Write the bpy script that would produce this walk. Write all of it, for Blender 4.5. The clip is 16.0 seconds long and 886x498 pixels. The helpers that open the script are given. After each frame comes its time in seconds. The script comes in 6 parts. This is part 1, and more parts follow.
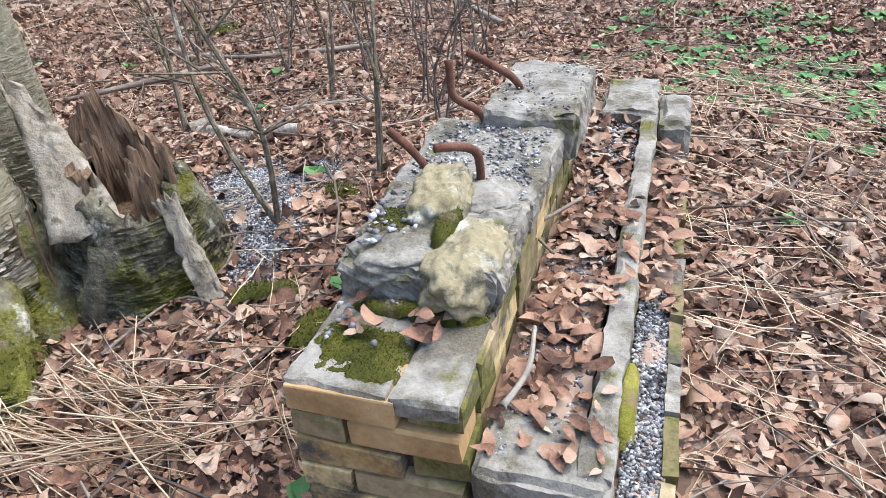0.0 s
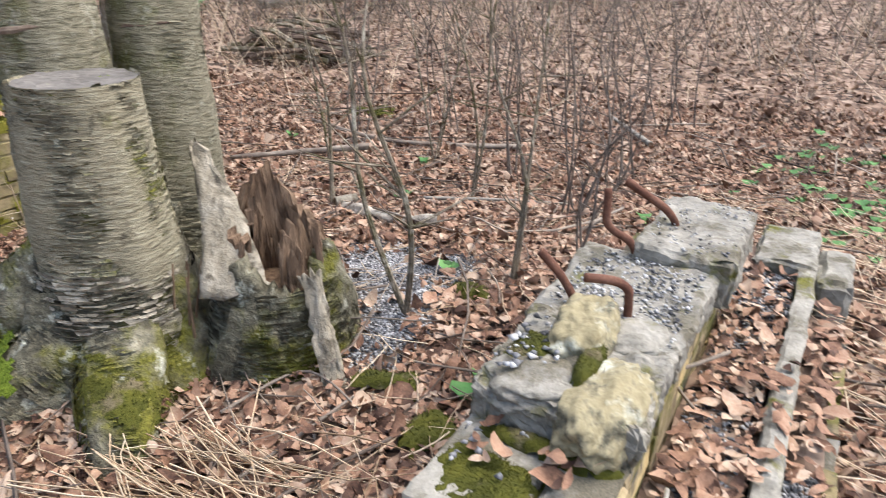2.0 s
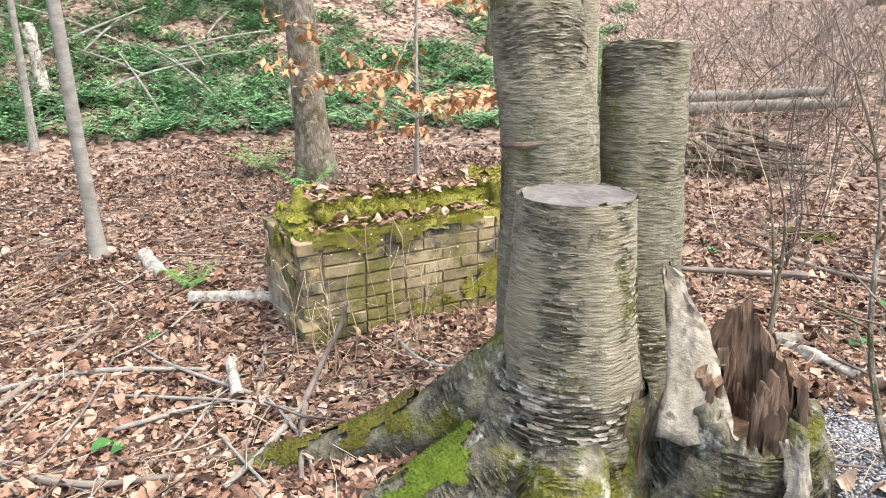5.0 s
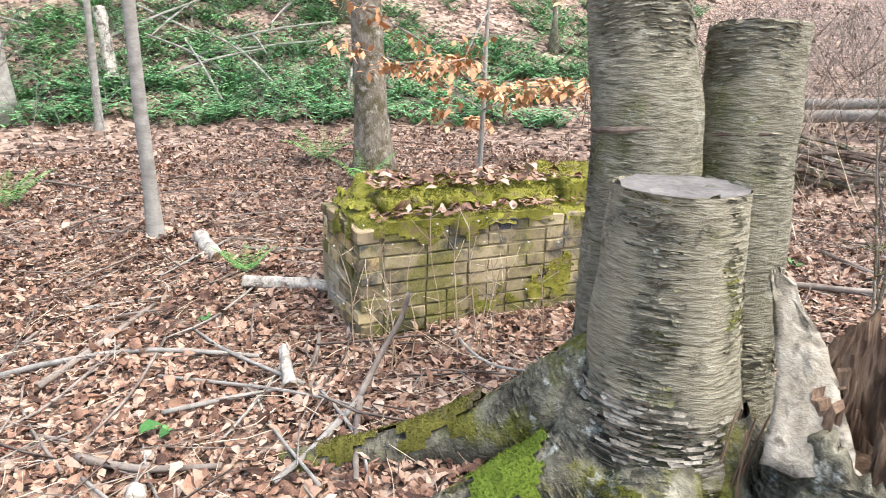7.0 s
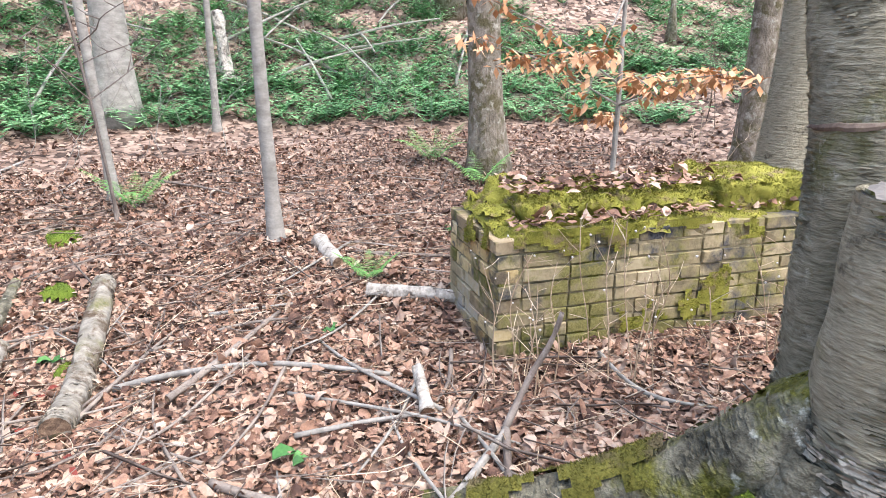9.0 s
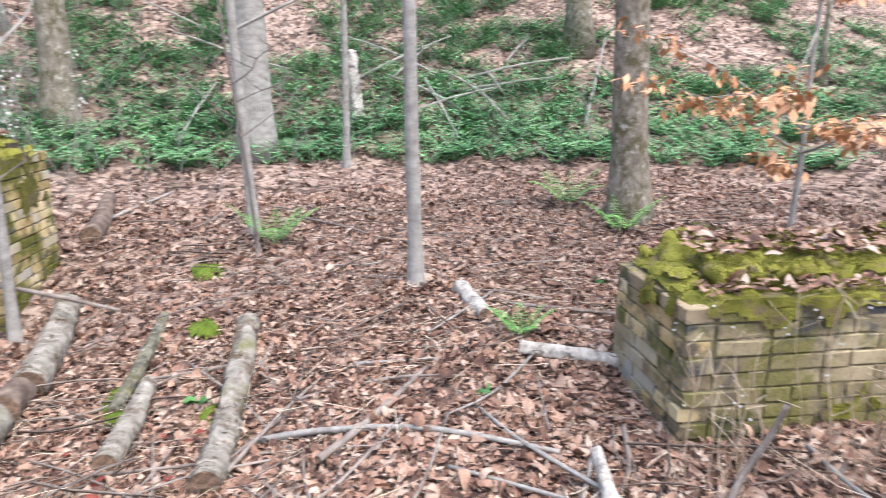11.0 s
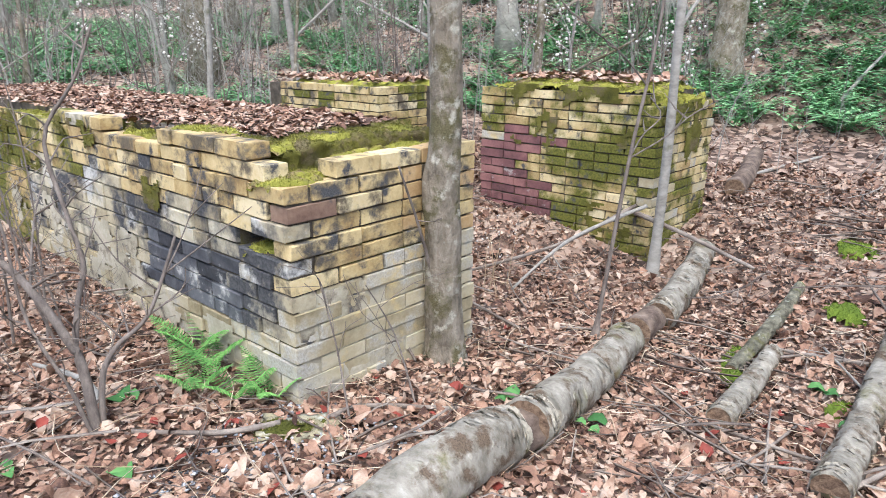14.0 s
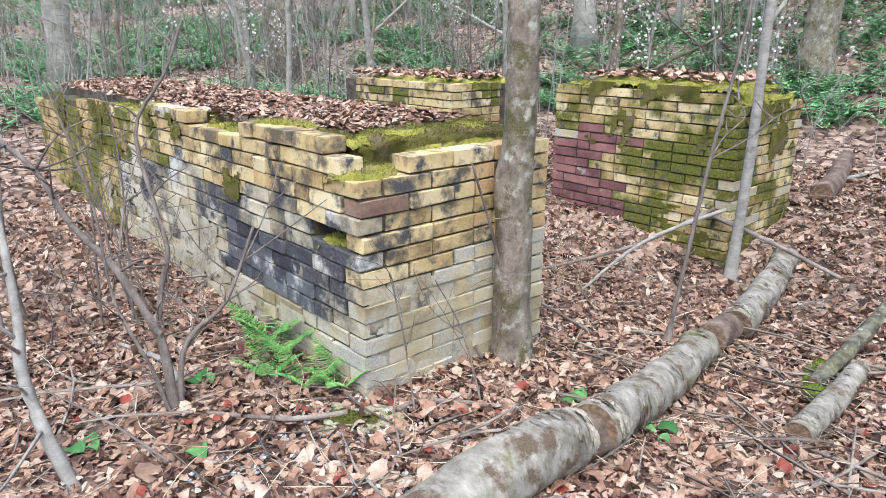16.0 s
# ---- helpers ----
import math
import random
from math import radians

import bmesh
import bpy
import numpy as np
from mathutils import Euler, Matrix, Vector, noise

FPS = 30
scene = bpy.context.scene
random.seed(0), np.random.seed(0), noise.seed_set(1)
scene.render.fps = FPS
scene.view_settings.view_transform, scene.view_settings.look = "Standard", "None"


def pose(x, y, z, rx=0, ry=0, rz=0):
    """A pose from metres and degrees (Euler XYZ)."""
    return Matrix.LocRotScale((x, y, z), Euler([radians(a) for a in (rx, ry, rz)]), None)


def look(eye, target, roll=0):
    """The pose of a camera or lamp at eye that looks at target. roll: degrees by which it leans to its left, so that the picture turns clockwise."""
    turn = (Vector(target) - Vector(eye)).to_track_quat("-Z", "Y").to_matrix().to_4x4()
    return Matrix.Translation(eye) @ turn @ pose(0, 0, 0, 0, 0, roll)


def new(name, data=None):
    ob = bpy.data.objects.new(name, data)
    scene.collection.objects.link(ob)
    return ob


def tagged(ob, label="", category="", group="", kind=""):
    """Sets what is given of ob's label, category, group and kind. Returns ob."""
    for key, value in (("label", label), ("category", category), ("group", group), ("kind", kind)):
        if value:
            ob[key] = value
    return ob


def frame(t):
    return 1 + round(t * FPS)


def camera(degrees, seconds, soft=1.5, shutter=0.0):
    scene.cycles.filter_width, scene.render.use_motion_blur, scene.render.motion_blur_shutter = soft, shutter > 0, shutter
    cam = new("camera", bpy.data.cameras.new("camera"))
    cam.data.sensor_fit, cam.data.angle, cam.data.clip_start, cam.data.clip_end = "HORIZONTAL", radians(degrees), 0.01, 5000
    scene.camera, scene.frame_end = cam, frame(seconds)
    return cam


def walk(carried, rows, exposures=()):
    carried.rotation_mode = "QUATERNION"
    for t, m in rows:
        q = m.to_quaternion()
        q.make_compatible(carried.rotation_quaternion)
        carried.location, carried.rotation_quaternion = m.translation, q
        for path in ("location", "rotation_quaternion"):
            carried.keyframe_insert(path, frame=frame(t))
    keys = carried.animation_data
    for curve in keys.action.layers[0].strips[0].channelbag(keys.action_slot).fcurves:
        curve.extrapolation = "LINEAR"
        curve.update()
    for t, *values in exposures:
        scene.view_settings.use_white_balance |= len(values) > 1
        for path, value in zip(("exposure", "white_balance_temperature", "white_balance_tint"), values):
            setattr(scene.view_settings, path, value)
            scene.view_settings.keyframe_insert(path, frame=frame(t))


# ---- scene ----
cam = camera(66.57, 16.0, 0.8, 0.3)
EXPO = [(0.0, 1.38, 6150, 10), (2.0, 1.42, 6600, 10), (4.0, 1.78, 6750, 9), (8.0, 1.82, 6300, 11), (10.5, 1.76, 6050, 14), (12.5, 1.47, 5950, 11), (16.0, 1.46, 5800, 8)]
# seconds, eye x, y, z in metres, turn about x, y, z in degrees
PATH = [
    (0, -0.000, 0.000, 1.411, 57.35, 4.06, 0.46),
    (0.5, 0.003, 0.036, 1.411, 56.84, 3.39, -0.18),
    (1, -0.003, 0.045, 1.435, 58.83, 1.89, 1.04),
    (1.5, -0.036, 0.040, 1.459, 62.27, 0.21, 6.03),
    (2, -0.096, 0.043, 1.470, 65.16, -0.62, 13.15),
    (2.5, -0.180, 0.047, 1.489, 67.81, -1.25, 18.70),
    (3, -0.256, 0.052, 1.498, 69.67, -0.77, 25.37),
    (3.5, -0.354, 0.057, 1.511, 70.77, 0.39, 31.29),
    (4, -0.429, 0.055, 1.520, 71.71, 1.52, 37.94),
    (4.5, -0.469, 0.034, 1.526, 72.72, 1.27, 42.11),
    (7, -0.699, 0.085, 1.424, 73.36, -1.11, 48.80),
    (7.5, -0.775, 0.086, 1.412, 72.44, -1.13, 52.33),
    (8, -0.872, 0.099, 1.388, 71.85, 0.30, 55.95),
    (10.5, -1.366, 0.078, 1.412, 75.72, -0.14, 57.63),
    (11, -1.466, -0.017, 1.410, 76.15, 0.25, 65.52),
    (11.5, -1.560, -0.088, 1.386, 75.77, -0.31, 76.96),
    (12, -1.621, -0.149, 1.367, 74.82, -0.77, 88.37),
    (12.5, -1.646, -0.194, 1.353, 74.03, 0.02, 98.82),
    (13, -1.659, -0.223, 1.345, 73.54, 0.34, 106.59),
    (13.5, -1.661, -0.244, 1.339, 73.19, 0.09, 111.83),
    (14, -1.659, -0.248, 1.340, 72.97, -0.09, 115.37),
    (14.5, -1.659, -0.253, 1.337, 72.86, -0.15, 117.44),
    (15, -1.662, -0.262, 1.335, 72.86, -0.20, 119.16),
    (15.5, -1.661, -0.262, 1.334, 72.93, -0.18, 120.40),
    (16, -1.658, -0.262, 1.335, 72.76, -0.18, 121.35),
]
walk(cam, [(t, pose(x, y, z, rx, ry, rz)) for t, x, y, z, rx, ry, rz in PATH], exposures=EXPO)

# ---- light: overcast winter wood ----
world = bpy.data.worlds.new("overcast_sky")
scene.world = world
world.use_nodes = True
wn = world.node_tree.nodes
sky = wn.new("ShaderNodeTexSky")
sky.sky_type = 'NISHITA'
sky.sun_disc = False
sky.sun_elevation = radians(63)
sky.sun_rotation = radians(67)
sky.air_density = 1.0
sky.dust_density = 4.0
wn["Background"].inputs[1].default_value = 0.15
world.node_tree.links.new(sky.outputs[0], wn["Background"].inputs[0])
sun_data = bpy.data.lights.new("sun", 'SUN')
sun_data.energy = 0.95
sun_data.angle = radians(70)
sun_data.color = (1.0, 0.96, 0.9)
sun = new("sun", sun_data)
sun.matrix_world = look((12, 5, 26), (0, 0, 0))

# ---- materials ----


def ramp_node(nt, stops):
    n = nt.nodes.new("ShaderNodeValToRGB")
    els = n.color_ramp.elements
    while len(els) < len(stops):
        els.new(0.5)
    for e, (p, c) in zip(els, stops):
        e.position = p
        e.color = (*c, 1)
    return n


def surf(name, colours, scale=6.0, rough=0.85, bump=0.3, grain=60.0, stretch=(1, 1, 1), vary=None, amount=0.35,
         over=None, over_scale=3.0, over_at=0.55, over2=None, over2_scale=7.0, over2_at=0.6, coord="Object", deep=0.01, cells=0.0):
    """A rough natural surface: broad stains, fine grain, relief, and up to two patchy growths or stains."""
    m = bpy.data.materials.new(name)
    m.use_nodes = True
    nt = m.node_tree
    L = nt.links.new
    b = nt.nodes["Principled BSDF"]
    b.inputs["Roughness"].default_value = rough
    b.inputs["Specular IOR Level"].default_value = 0.25
    if coord == "World":
        src = nt.nodes.new("ShaderNodeNewGeometry").outputs["Position"]
    else:
        src = nt.nodes.new("ShaderNodeTexCoord").outputs["Object"]
    mp = nt.nodes.new("ShaderNodeMapping")
    mp.inputs["Scale"].default_value = stretch
    L(src, mp.inputs["Vector"])

    def tex(s, detail, vec, r=0.6):
        n = nt.nodes.new("ShaderNodeTexNoise")
        n.inputs["Scale"].default_value = s
        n.inputs["Detail"].default_value = detail
        n.inputs["Roughness"].default_value = r
        L(vec, n.inputs["Vector"])
        return n.outputs["Fac"]

    broad = tex(scale, 5, mp.outputs[0])
    fine = tex(grain, 4, mp.outputs[0], 0.7)
    mix = nt.nodes.new("ShaderNodeMath")
    mix.operation = 'MULTIPLY_ADD'
    L(fine, mix.inputs[0])
    mix.inputs[1].default_value = 0.45
    sub = nt.nodes.new("ShaderNodeMath")
    sub.operation = 'MULTIPLY_ADD'
    L(broad, sub.inputs[0])
    sub.inputs[1].default_value = 1.15
    sub.inputs[2].default_value = -0.3
    L(sub.outputs[0], mix.inputs[2])
    val = mix.outputs[0]
    if cells:
        vo = nt.nodes.new("ShaderNodeTexVoronoi")
        vo.inputs["Scale"].default_value = cells
        warp = nt.nodes.new("ShaderNodeMix")
        warp.data_type = 'RGBA'
        warp.inputs[0].default_value = 0.06
        wn_ = nt.nodes.new("ShaderNodeTexNoise")
        wn_.inputs["Scale"].default_value = cells * 0.7
        L(src, wn_.inputs["Vector"])
        L(src, warp.inputs[6])
        L(wn_.outputs["Color"], warp.inputs[7])
        L(warp.outputs[2], vo.inputs["Vector"])
        sep = nt.nodes.new("ShaderNodeSeparateColor")
        L(vo.outputs["Color"], sep.inputs[0])
        c2 = nt.nodes.new("ShaderNodeMath")
        c2.operation = 'MULTIPLY_ADD'
        L(sep.outputs[0], c2.inputs[0])
        c2.inputs[1].default_value = 0.75
        half = nt.nodes.new("ShaderNodeMath")
        half.operation = 'MULTIPLY_ADD'
        L(val, half.inputs[0])
        half.inputs[1].default_value = 0.8
        half.inputs[2].default_value = -0.3
        L(half.outputs[0], c2.inputs[2])
        val = c2.outputs[0]
    if vary:
        if vary == "object":
            rnd = nt.nodes.new("ShaderNodeObjectInfo").outputs["Random"]
        else:
            rnd = nt.nodes.new("ShaderNodeNewGeometry").outputs["Random Per Island"]
        a = nt.nodes.new("ShaderNodeMath")
        a.operation = 'SUBTRACT'
        L(rnd, a.inputs[0])
        a.inputs[1].default_value = 0.5
        c = nt.nodes.new("ShaderNodeMath")
        c.operation = 'MULTIPLY_ADD'
        L(a.outputs[0], c.inputs[0])
        c.inputs[1].default_value = amount * 2
        L(val, c.inputs[2])
        val = c.outputs[0]
    k = len(colours)
    r = ramp_node(nt, [(0.15 + 0.7 * i / max(1, k - 1), c) for i, c in enumerate(colours)])
    L(val, r.inputs[0])
    col = r.outputs[0]
    for o, s, at in ((over, over_scale, over_at), (over2, over2_scale, over2_at)):
        if o is None:
            continue
        f = tex(s, 6, src, 0.65)
        rr = ramp_node(nt, [(at - 0.05, (0, 0, 0)), (at + 0.06, (1, 1, 1))])
        L(f, rr.inputs[0])
        f2 = tex(s * 25, 3, src)
        oc = ramp_node(nt, [(0.3, o[0]), (0.7, o[1])])
        L(f2, oc.inputs[0])
        mx = nt.nodes.new("ShaderNodeMix")
        mx.data_type = 'RGBA'
        L(rr.outputs[0], mx.inputs[0])
        L(col, mx.inputs[6])
        L(oc.outputs[0], mx.inputs[7])
        col = mx.outputs[2]
    L(col, b.inputs["Base Color"])
    bp = nt.nodes.new("ShaderNodeBump")
    bp.inputs["Strength"].default_value = bump
    bp.inputs["Distance"].default_value = deep
    L(val if not vary else mix.outputs[0], bp.inputs["Height"])
    L(bp.outputs[0], b.inputs["Normal"])
    return m


MOSS = ((0.055, 0.06, 0.01), (0.17, 0.165, 0.03))
LICHEN = ((0.34, 0.36, 0.28), (0.55, 0.56, 0.48))
SOOT = ((0.04, 0.042, 0.045), (0.1, 0.1, 0.1))
LIME = ((0.4, 0.4, 0.36), (0.62, 0.61, 0.56))
WET = ((0.09, 0.075, 0.05), (0.16, 0.13, 0.085))

m_soil = surf("leaf_mould", [(0.045, 0.031, 0.023), (0.155, 0.104, 0.076), (0.28, 0.2, 0.148), (0.4, 0.31, 0.24)], 1.2, 0.9, 0.8, 22.0, coord="World",
              cells=15.0)
m_leaf = surf("dead_leaf", [(0.065, 0.036, 0.026), (0.18, 0.1, 0.066), (0.3, 0.178, 0.118), (0.37, 0.25, 0.175), (0.46, 0.36, 0.275)], 9.0, 0.7, 0.5, 120.0,
              vary="island", amount=0.36, coord="World")
m_leaf_far = surf("dead_leaf_faded", [(0.08, 0.048, 0.035), (0.18, 0.113, 0.08), (0.275, 0.187, 0.136), (0.39, 0.3, 0.228)], 5.0, 0.75, 0.2, 60.0,
                  vary="island", amount=0.32, coord="World")
m_straw = surf("dry_straw", [(0.3, 0.21, 0.13), (0.52, 0.41, 0.28), (0.68, 0.58, 0.43)], 8.0, 0.7, 0.1, 90.0, vary="island", amount=0.4, coord="World")
m_twig = surf("dead_twig", [(0.07, 0.052, 0.042), (0.17, 0.14, 0.115), (0.33, 0.29, 0.24)], 7.0, 0.85, 0.3, 120.0, vary="island", amount=0.3, coord="World")
m_green = surf("green_leaf", [(0.025, 0.075, 0.02), (0.06, 0.17, 0.045), (0.12, 0.27, 0.08)], 6.0, 0.6, 0.1, 60.0, vary="island", amount=0.3, coord="World")
m_fern = surf("fern_green", [(0.05, 0.14, 0.03), (0.13, 0.3, 0.07), (0.22, 0.42, 0.12)], 8.0, 0.6, 0.1, 60.0, vary="island", amount=0.25, coord="World")
m_hillfern = surf("evergreen_fern", [(0.07, 0.19, 0.075), (0.17, 0.38, 0.155), (0.3, 0.52, 0.25)], 1.0, 0.6, 0.1, 30.0, vary="island", amount=0.35, coord="World")
m_moss = surf("cushion_moss", [(0.085, 0.092, 0.012), (0.22, 0.217, 0.035), (0.38, 0.362, 0.075)], 9.0, 0.95, 1.0, 160.0, coord="World",
              over=((0.14, 0.105, 0.05), (0.26, 0.2, 0.11)), over_scale=11.0, over_at=0.58)
m_moss_olive = surf("olive_face_moss", [(0.045, 0.045, 0.01), (0.115, 0.11, 0.02), (0.2, 0.185, 0.04)], 9.0, 0.95, 1.0, 150.0, coord="World",
                    over=((0.1, 0.08, 0.04), (0.17, 0.14, 0.07)), over_scale=7.0, over_at=0.56)
m_moss_bright = surf("bright_moss", [(0.045, 0.075, 0.008), (0.11, 0.16, 0.018), (0.2, 0.26, 0.035)], 9.0, 0.95, 1.0, 170.0, coord="World")
m_moss_dark = surf("dark_moss", [(0.025, 0.03, 0.005), (0.07, 0.075, 0.012), (0.13, 0.13, 0.02)], 10.0, 0.95, 1.0, 150.0, coord="World",
                   over=((0.1, 0.085, 0.05), (0.2, 0.17, 0.1)), over_scale=9.0, over_at=0.6)
BUFF = [(0.25, 0.165, 0.07), (0.44, 0.33, 0.15), (0.56, 0.45, 0.235), (0.64, 0.55, 0.34)]
m_brick = surf("buff_firebrick", BUFF, 5.0, 0.85, 0.4, 70.0, vary="object", amount=0.25, coord="World",
               over=WET, over_scale=6.0, over_at=0.55, over2=SOOT, over2_scale=9.0, over2_at=0.585)
m_brick_moss = surf("mossy_firebrick", BUFF, 5.0, 0.9, 0.5, 70.0, vary="object", amount=0.25, coord="World",
                    over=MOSS, over_scale=2.6, over_at=0.475, over2=SOOT, over2_scale=12.0, over2_at=0.6)
m_brick_dull = surf("weathered_firebrick", [(0.13, 0.1, 0.058), (0.26, 0.205, 0.12), (0.38, 0.305, 0.185), (0.49, 0.41, 0.265)], 6.0, 0.9, 0.5, 60.0, vary="object", amount=0.25, coord="World",
                    over=((0.07, 0.075, 0.02), (0.17, 0.16, 0.05)), over_scale=3.5, over_at=0.5, over2=SOOT, over2_scale=5.0, over2_at=0.6)
m_brick_orange = surf("orange_firebrick", [(0.25, 0.15, 0.065), (0.42, 0.285, 0.135), (0.54, 0.41, 0.23)], 9.0, 0.85, 0.4, 70.0, coord="World", over=SOOT, over_scale=9.0, over_at=0.64)
m_brick_purple = surf("purple_brick", [(0.09, 0.045, 0.045), (0.19, 0.09, 0.085), (0.3, 0.15, 0.13)], 7.0, 0.85, 0.4, 60.0, vary="object", amount=0.2, coord="World",
                      over=LIME, over_scale=5.0, over_at=0.68)
m_brick_dark = surf("tarred_brick", [(0.025, 0.027, 0.03), (0.07, 0.073, 0.08), (0.15, 0.155, 0.16)], 6.0, 0.7, 0.4, 40.0, vary="object", amount=0.25, coord="World",
                    over=LIME, over_scale=6.0, over_at=0.62)
m_brick_lime = surf("lime_smeared_brick", [(0.22, 0.18, 0.1), (0.41, 0.355, 0.225), (0.54, 0.49, 0.35)], 4.0, 0.9, 0.4, 50.0, vary="object", amount=0.2, coord="World",
                    over=((0.28, 0.265, 0.215), (0.47, 0.45, 0.385)), over_scale=4.0, over_at=0.56, over2=BUFF[1:3], over2_scale=6.0, over2_at=0.62)
m_brick_stain = surf("stained_firebrick", [(0.2, 0.16, 0.095), (0.36, 0.31, 0.2), (0.48, 0.43, 0.3), (0.56, 0.52, 0.4)], 4.0, 0.88, 0.5, 60.0, vary="object", amount=0.22, coord="World",
                     over=SOOT, over_scale=2.6, over_at=0.49, over2=LIME, over2_scale=5.0, over2_at=0.6)
m_brick_brown = surf("brown_brick", [(0.1, 0.06, 0.045), (0.21, 0.135, 0.095), (0.33, 0.235, 0.165)], 8.0, 0.85, 0.5, 60.0, coord="World", over=SOOT, over_scale=9.0, over_at=0.62)
m_mortar = surf("old_mortar", [(0.03, 0.026, 0.02), (0.085, 0.072, 0.054), (0.17, 0.145, 0.11)], 14.0, 0.95, 0.7, 120.0, coord="World", over=MOSS, over_scale=4.0, over_at=0.6)
m_render = surf("lime_render", [(0.22, 0.195, 0.135), (0.4, 0.365, 0.265), (0.56, 0.52, 0.42)], 6.0, 0.9, 0.5, 60.0, coord="World",
                over=((0.4, 0.3, 0.14), (0.55, 0.42, 0.2)), over_scale=5.0, over_at=0.6, over2=SOOT, over2_scale=5.0, over2_at=0.58)
m_concrete = surf("grey_concrete", [(0.11, 0.106, 0.09), (0.26, 0.253, 0.22), (0.42, 0.41, 0.36)], 11.0, 0.9, 0.9, 90.0, coord="World",
                  over=((0.09, 0.085, 0.062), (0.18, 0.165, 0.125)), over_scale=8.0, over_at=0.54, over2=MOSS, over2_scale=7.0, over2_at=0.63)
m_stone = surf("lichened_stone", [(0.14, 0.122, 0.07), (0.29, 0.258, 0.158), (0.44, 0.4, 0.27)], 14.0, 0.95, 0.9, 55.0, coord="World",
               over=((0.07, 0.07, 0.05), (0.15, 0.14, 0.1)), over_scale=14.0, over_at=0.55, over2=LICHEN, over2_scale=8.0, over2_at=0.6)
m_gravel = surf("grey_gravel", [(0.05, 0.052, 0.056), (0.15, 0.155, 0.165), (0.29, 0.3, 0.31), (0.52, 0.53, 0.53)], 9.0, 0.8, 0.3, 90.0, vary="island", amount=0.4, coord="World")
m_rust = surf("rusty_iron", [(0.05, 0.022, 0.014), (0.13, 0.06, 0.04), (0.24, 0.13, 0.09)], 12.0, 0.85, 0.5, 140.0)
m_birch = surf("grey_birch_bark", [(0.1, 0.09, 0.06), (0.27, 0.248, 0.17), (0.39, 0.362, 0.258), (0.52, 0.495, 0.38)], 3.0, 0.85, 0.9, 9.0, stretch=(5.0, 5.0, 26.0),
               over=((0.11, 0.12, 0.03), (0.2, 0.2, 0.06)), over_scale=3.0, over_at=0.63, over2=((0.05, 0.045, 0.03), (0.12, 0.11, 0.08)), over2_scale=10.0, over2_at=0.63, deep=0.025)
m_birch_dark = surf("dark_birch_bark", [(0.055, 0.051, 0.035), (0.19, 0.178, 0.122), (0.31, 0.292, 0.21), (0.46, 0.44, 0.335)], 3.0, 0.88, 1.0, 9.0, stretch=(5.5, 5.5, 24.0),
                    over=((0.1, 0.105, 0.035), (0.18, 0.18, 0.07)), over_scale=4.0, over_at=0.6, over2=((0.3, 0.29, 0.22), (0.46, 0.45, 0.36)), over2_scale=16.0, over2_at=0.62, deep=0.025)
m_birch_base = surf("rough_bark_base", [(0.025, 0.024, 0.017), (0.09, 0.085, 0.06), (0.2, 0.19, 0.135), (0.36, 0.345, 0.26)], 7.0, 0.9, 1.0, 28.0,
                    over=MOSS, over_scale=3.2, over_at=0.53, over2=LICHEN, over2_scale=11.0, over2_at=0.63, deep=0.03)
m_bark = surf("grey_brown_bark", [(0.06, 0.05, 0.035), (0.21, 0.18, 0.135), (0.38, 0.34, 0.27)], 9.0, 0.9, 1.0, 34.0, stretch=(1.7, 1.7, 0.9),
              over=((0.07, 0.062, 0.03), (0.15, 0.135, 0.07)), over_scale=8.0, over_at=0.54, over2=((0.3, 0.29, 0.23), (0.46, 0.44, 0.36)), over2_scale=13.0, over2_at=0.6, deep=0.025)
m_bark_pale = surf("pale_smooth_bark", [(0.15, 0.14, 0.12), (0.28, 0.265, 0.23), (0.42, 0.4, 0.35)], 5.0, 0.85, 0.4, 25.0, stretch=(1.5, 1.5, 3),
                   over=((0.1, 0.1, 0.07), (0.17, 0.17, 0.11)), over_scale=4.0, over_at=0.62)
m_log = surf("fallen_birch_bark", [(0.06, 0.052, 0.038), (0.18, 0.165, 0.13), (0.3, 0.28, 0.23), (0.45, 0.43, 0.37)], 7.0, 0.85, 0.8, 34.0, stretch=(1.2, 1.2, 1.8),
             over=((0.06, 0.045, 0.028), (0.15, 0.11, 0.075)), over_scale=8.0, over_at=0.55, over2=((0.1, 0.1, 0.04), (0.19, 0.18, 0.08)), over2_scale=3.0, over2_at=0.58)
m_white = surf("white_birch_bark", [(0.16, 0.14, 0.11), (0.42, 0.39, 0.33), (0.64, 0.61, 0.54)], 6.0, 0.8, 0.7, 24.0, stretch=(2, 2, 3),
               over=((0.06, 0.05, 0.04), (0.14, 0.12, 0.1)), over_scale=9.0, over_at=0.55)
m_sheet = surf("peeling_birch_bark", [(0.1, 0.085, 0.06), (0.25, 0.225, 0.17), (0.38, 0.35, 0.28), (0.5, 0.47, 0.39)], 9.0, 0.85, 0.9, 40.0,
               over=((0.08, 0.07, 0.055), (0.18, 0.16, 0.12)), over_scale=14.0, over_at=0.57, deep=0.02)
m_rot = surf("rotten_wood", [(0.035, 0.022, 0.015), (0.13, 0.085, 0.055), (0.25, 0.17, 0.11), (0.42, 0.31, 0.21)], 6.0, 0.9, 0.9, 30.0, stretch=(6, 6, 0.8))
m_rot_dark = surf("dark_rotten_wood", [(0.03, 0.022, 0.017), (0.1, 0.072, 0.055), (0.19, 0.145, 0.11), (0.32, 0.26, 0.2)], 7.0, 0.9, 0.9, 40.0, stretch=(1.5, 1.5, 1.0))
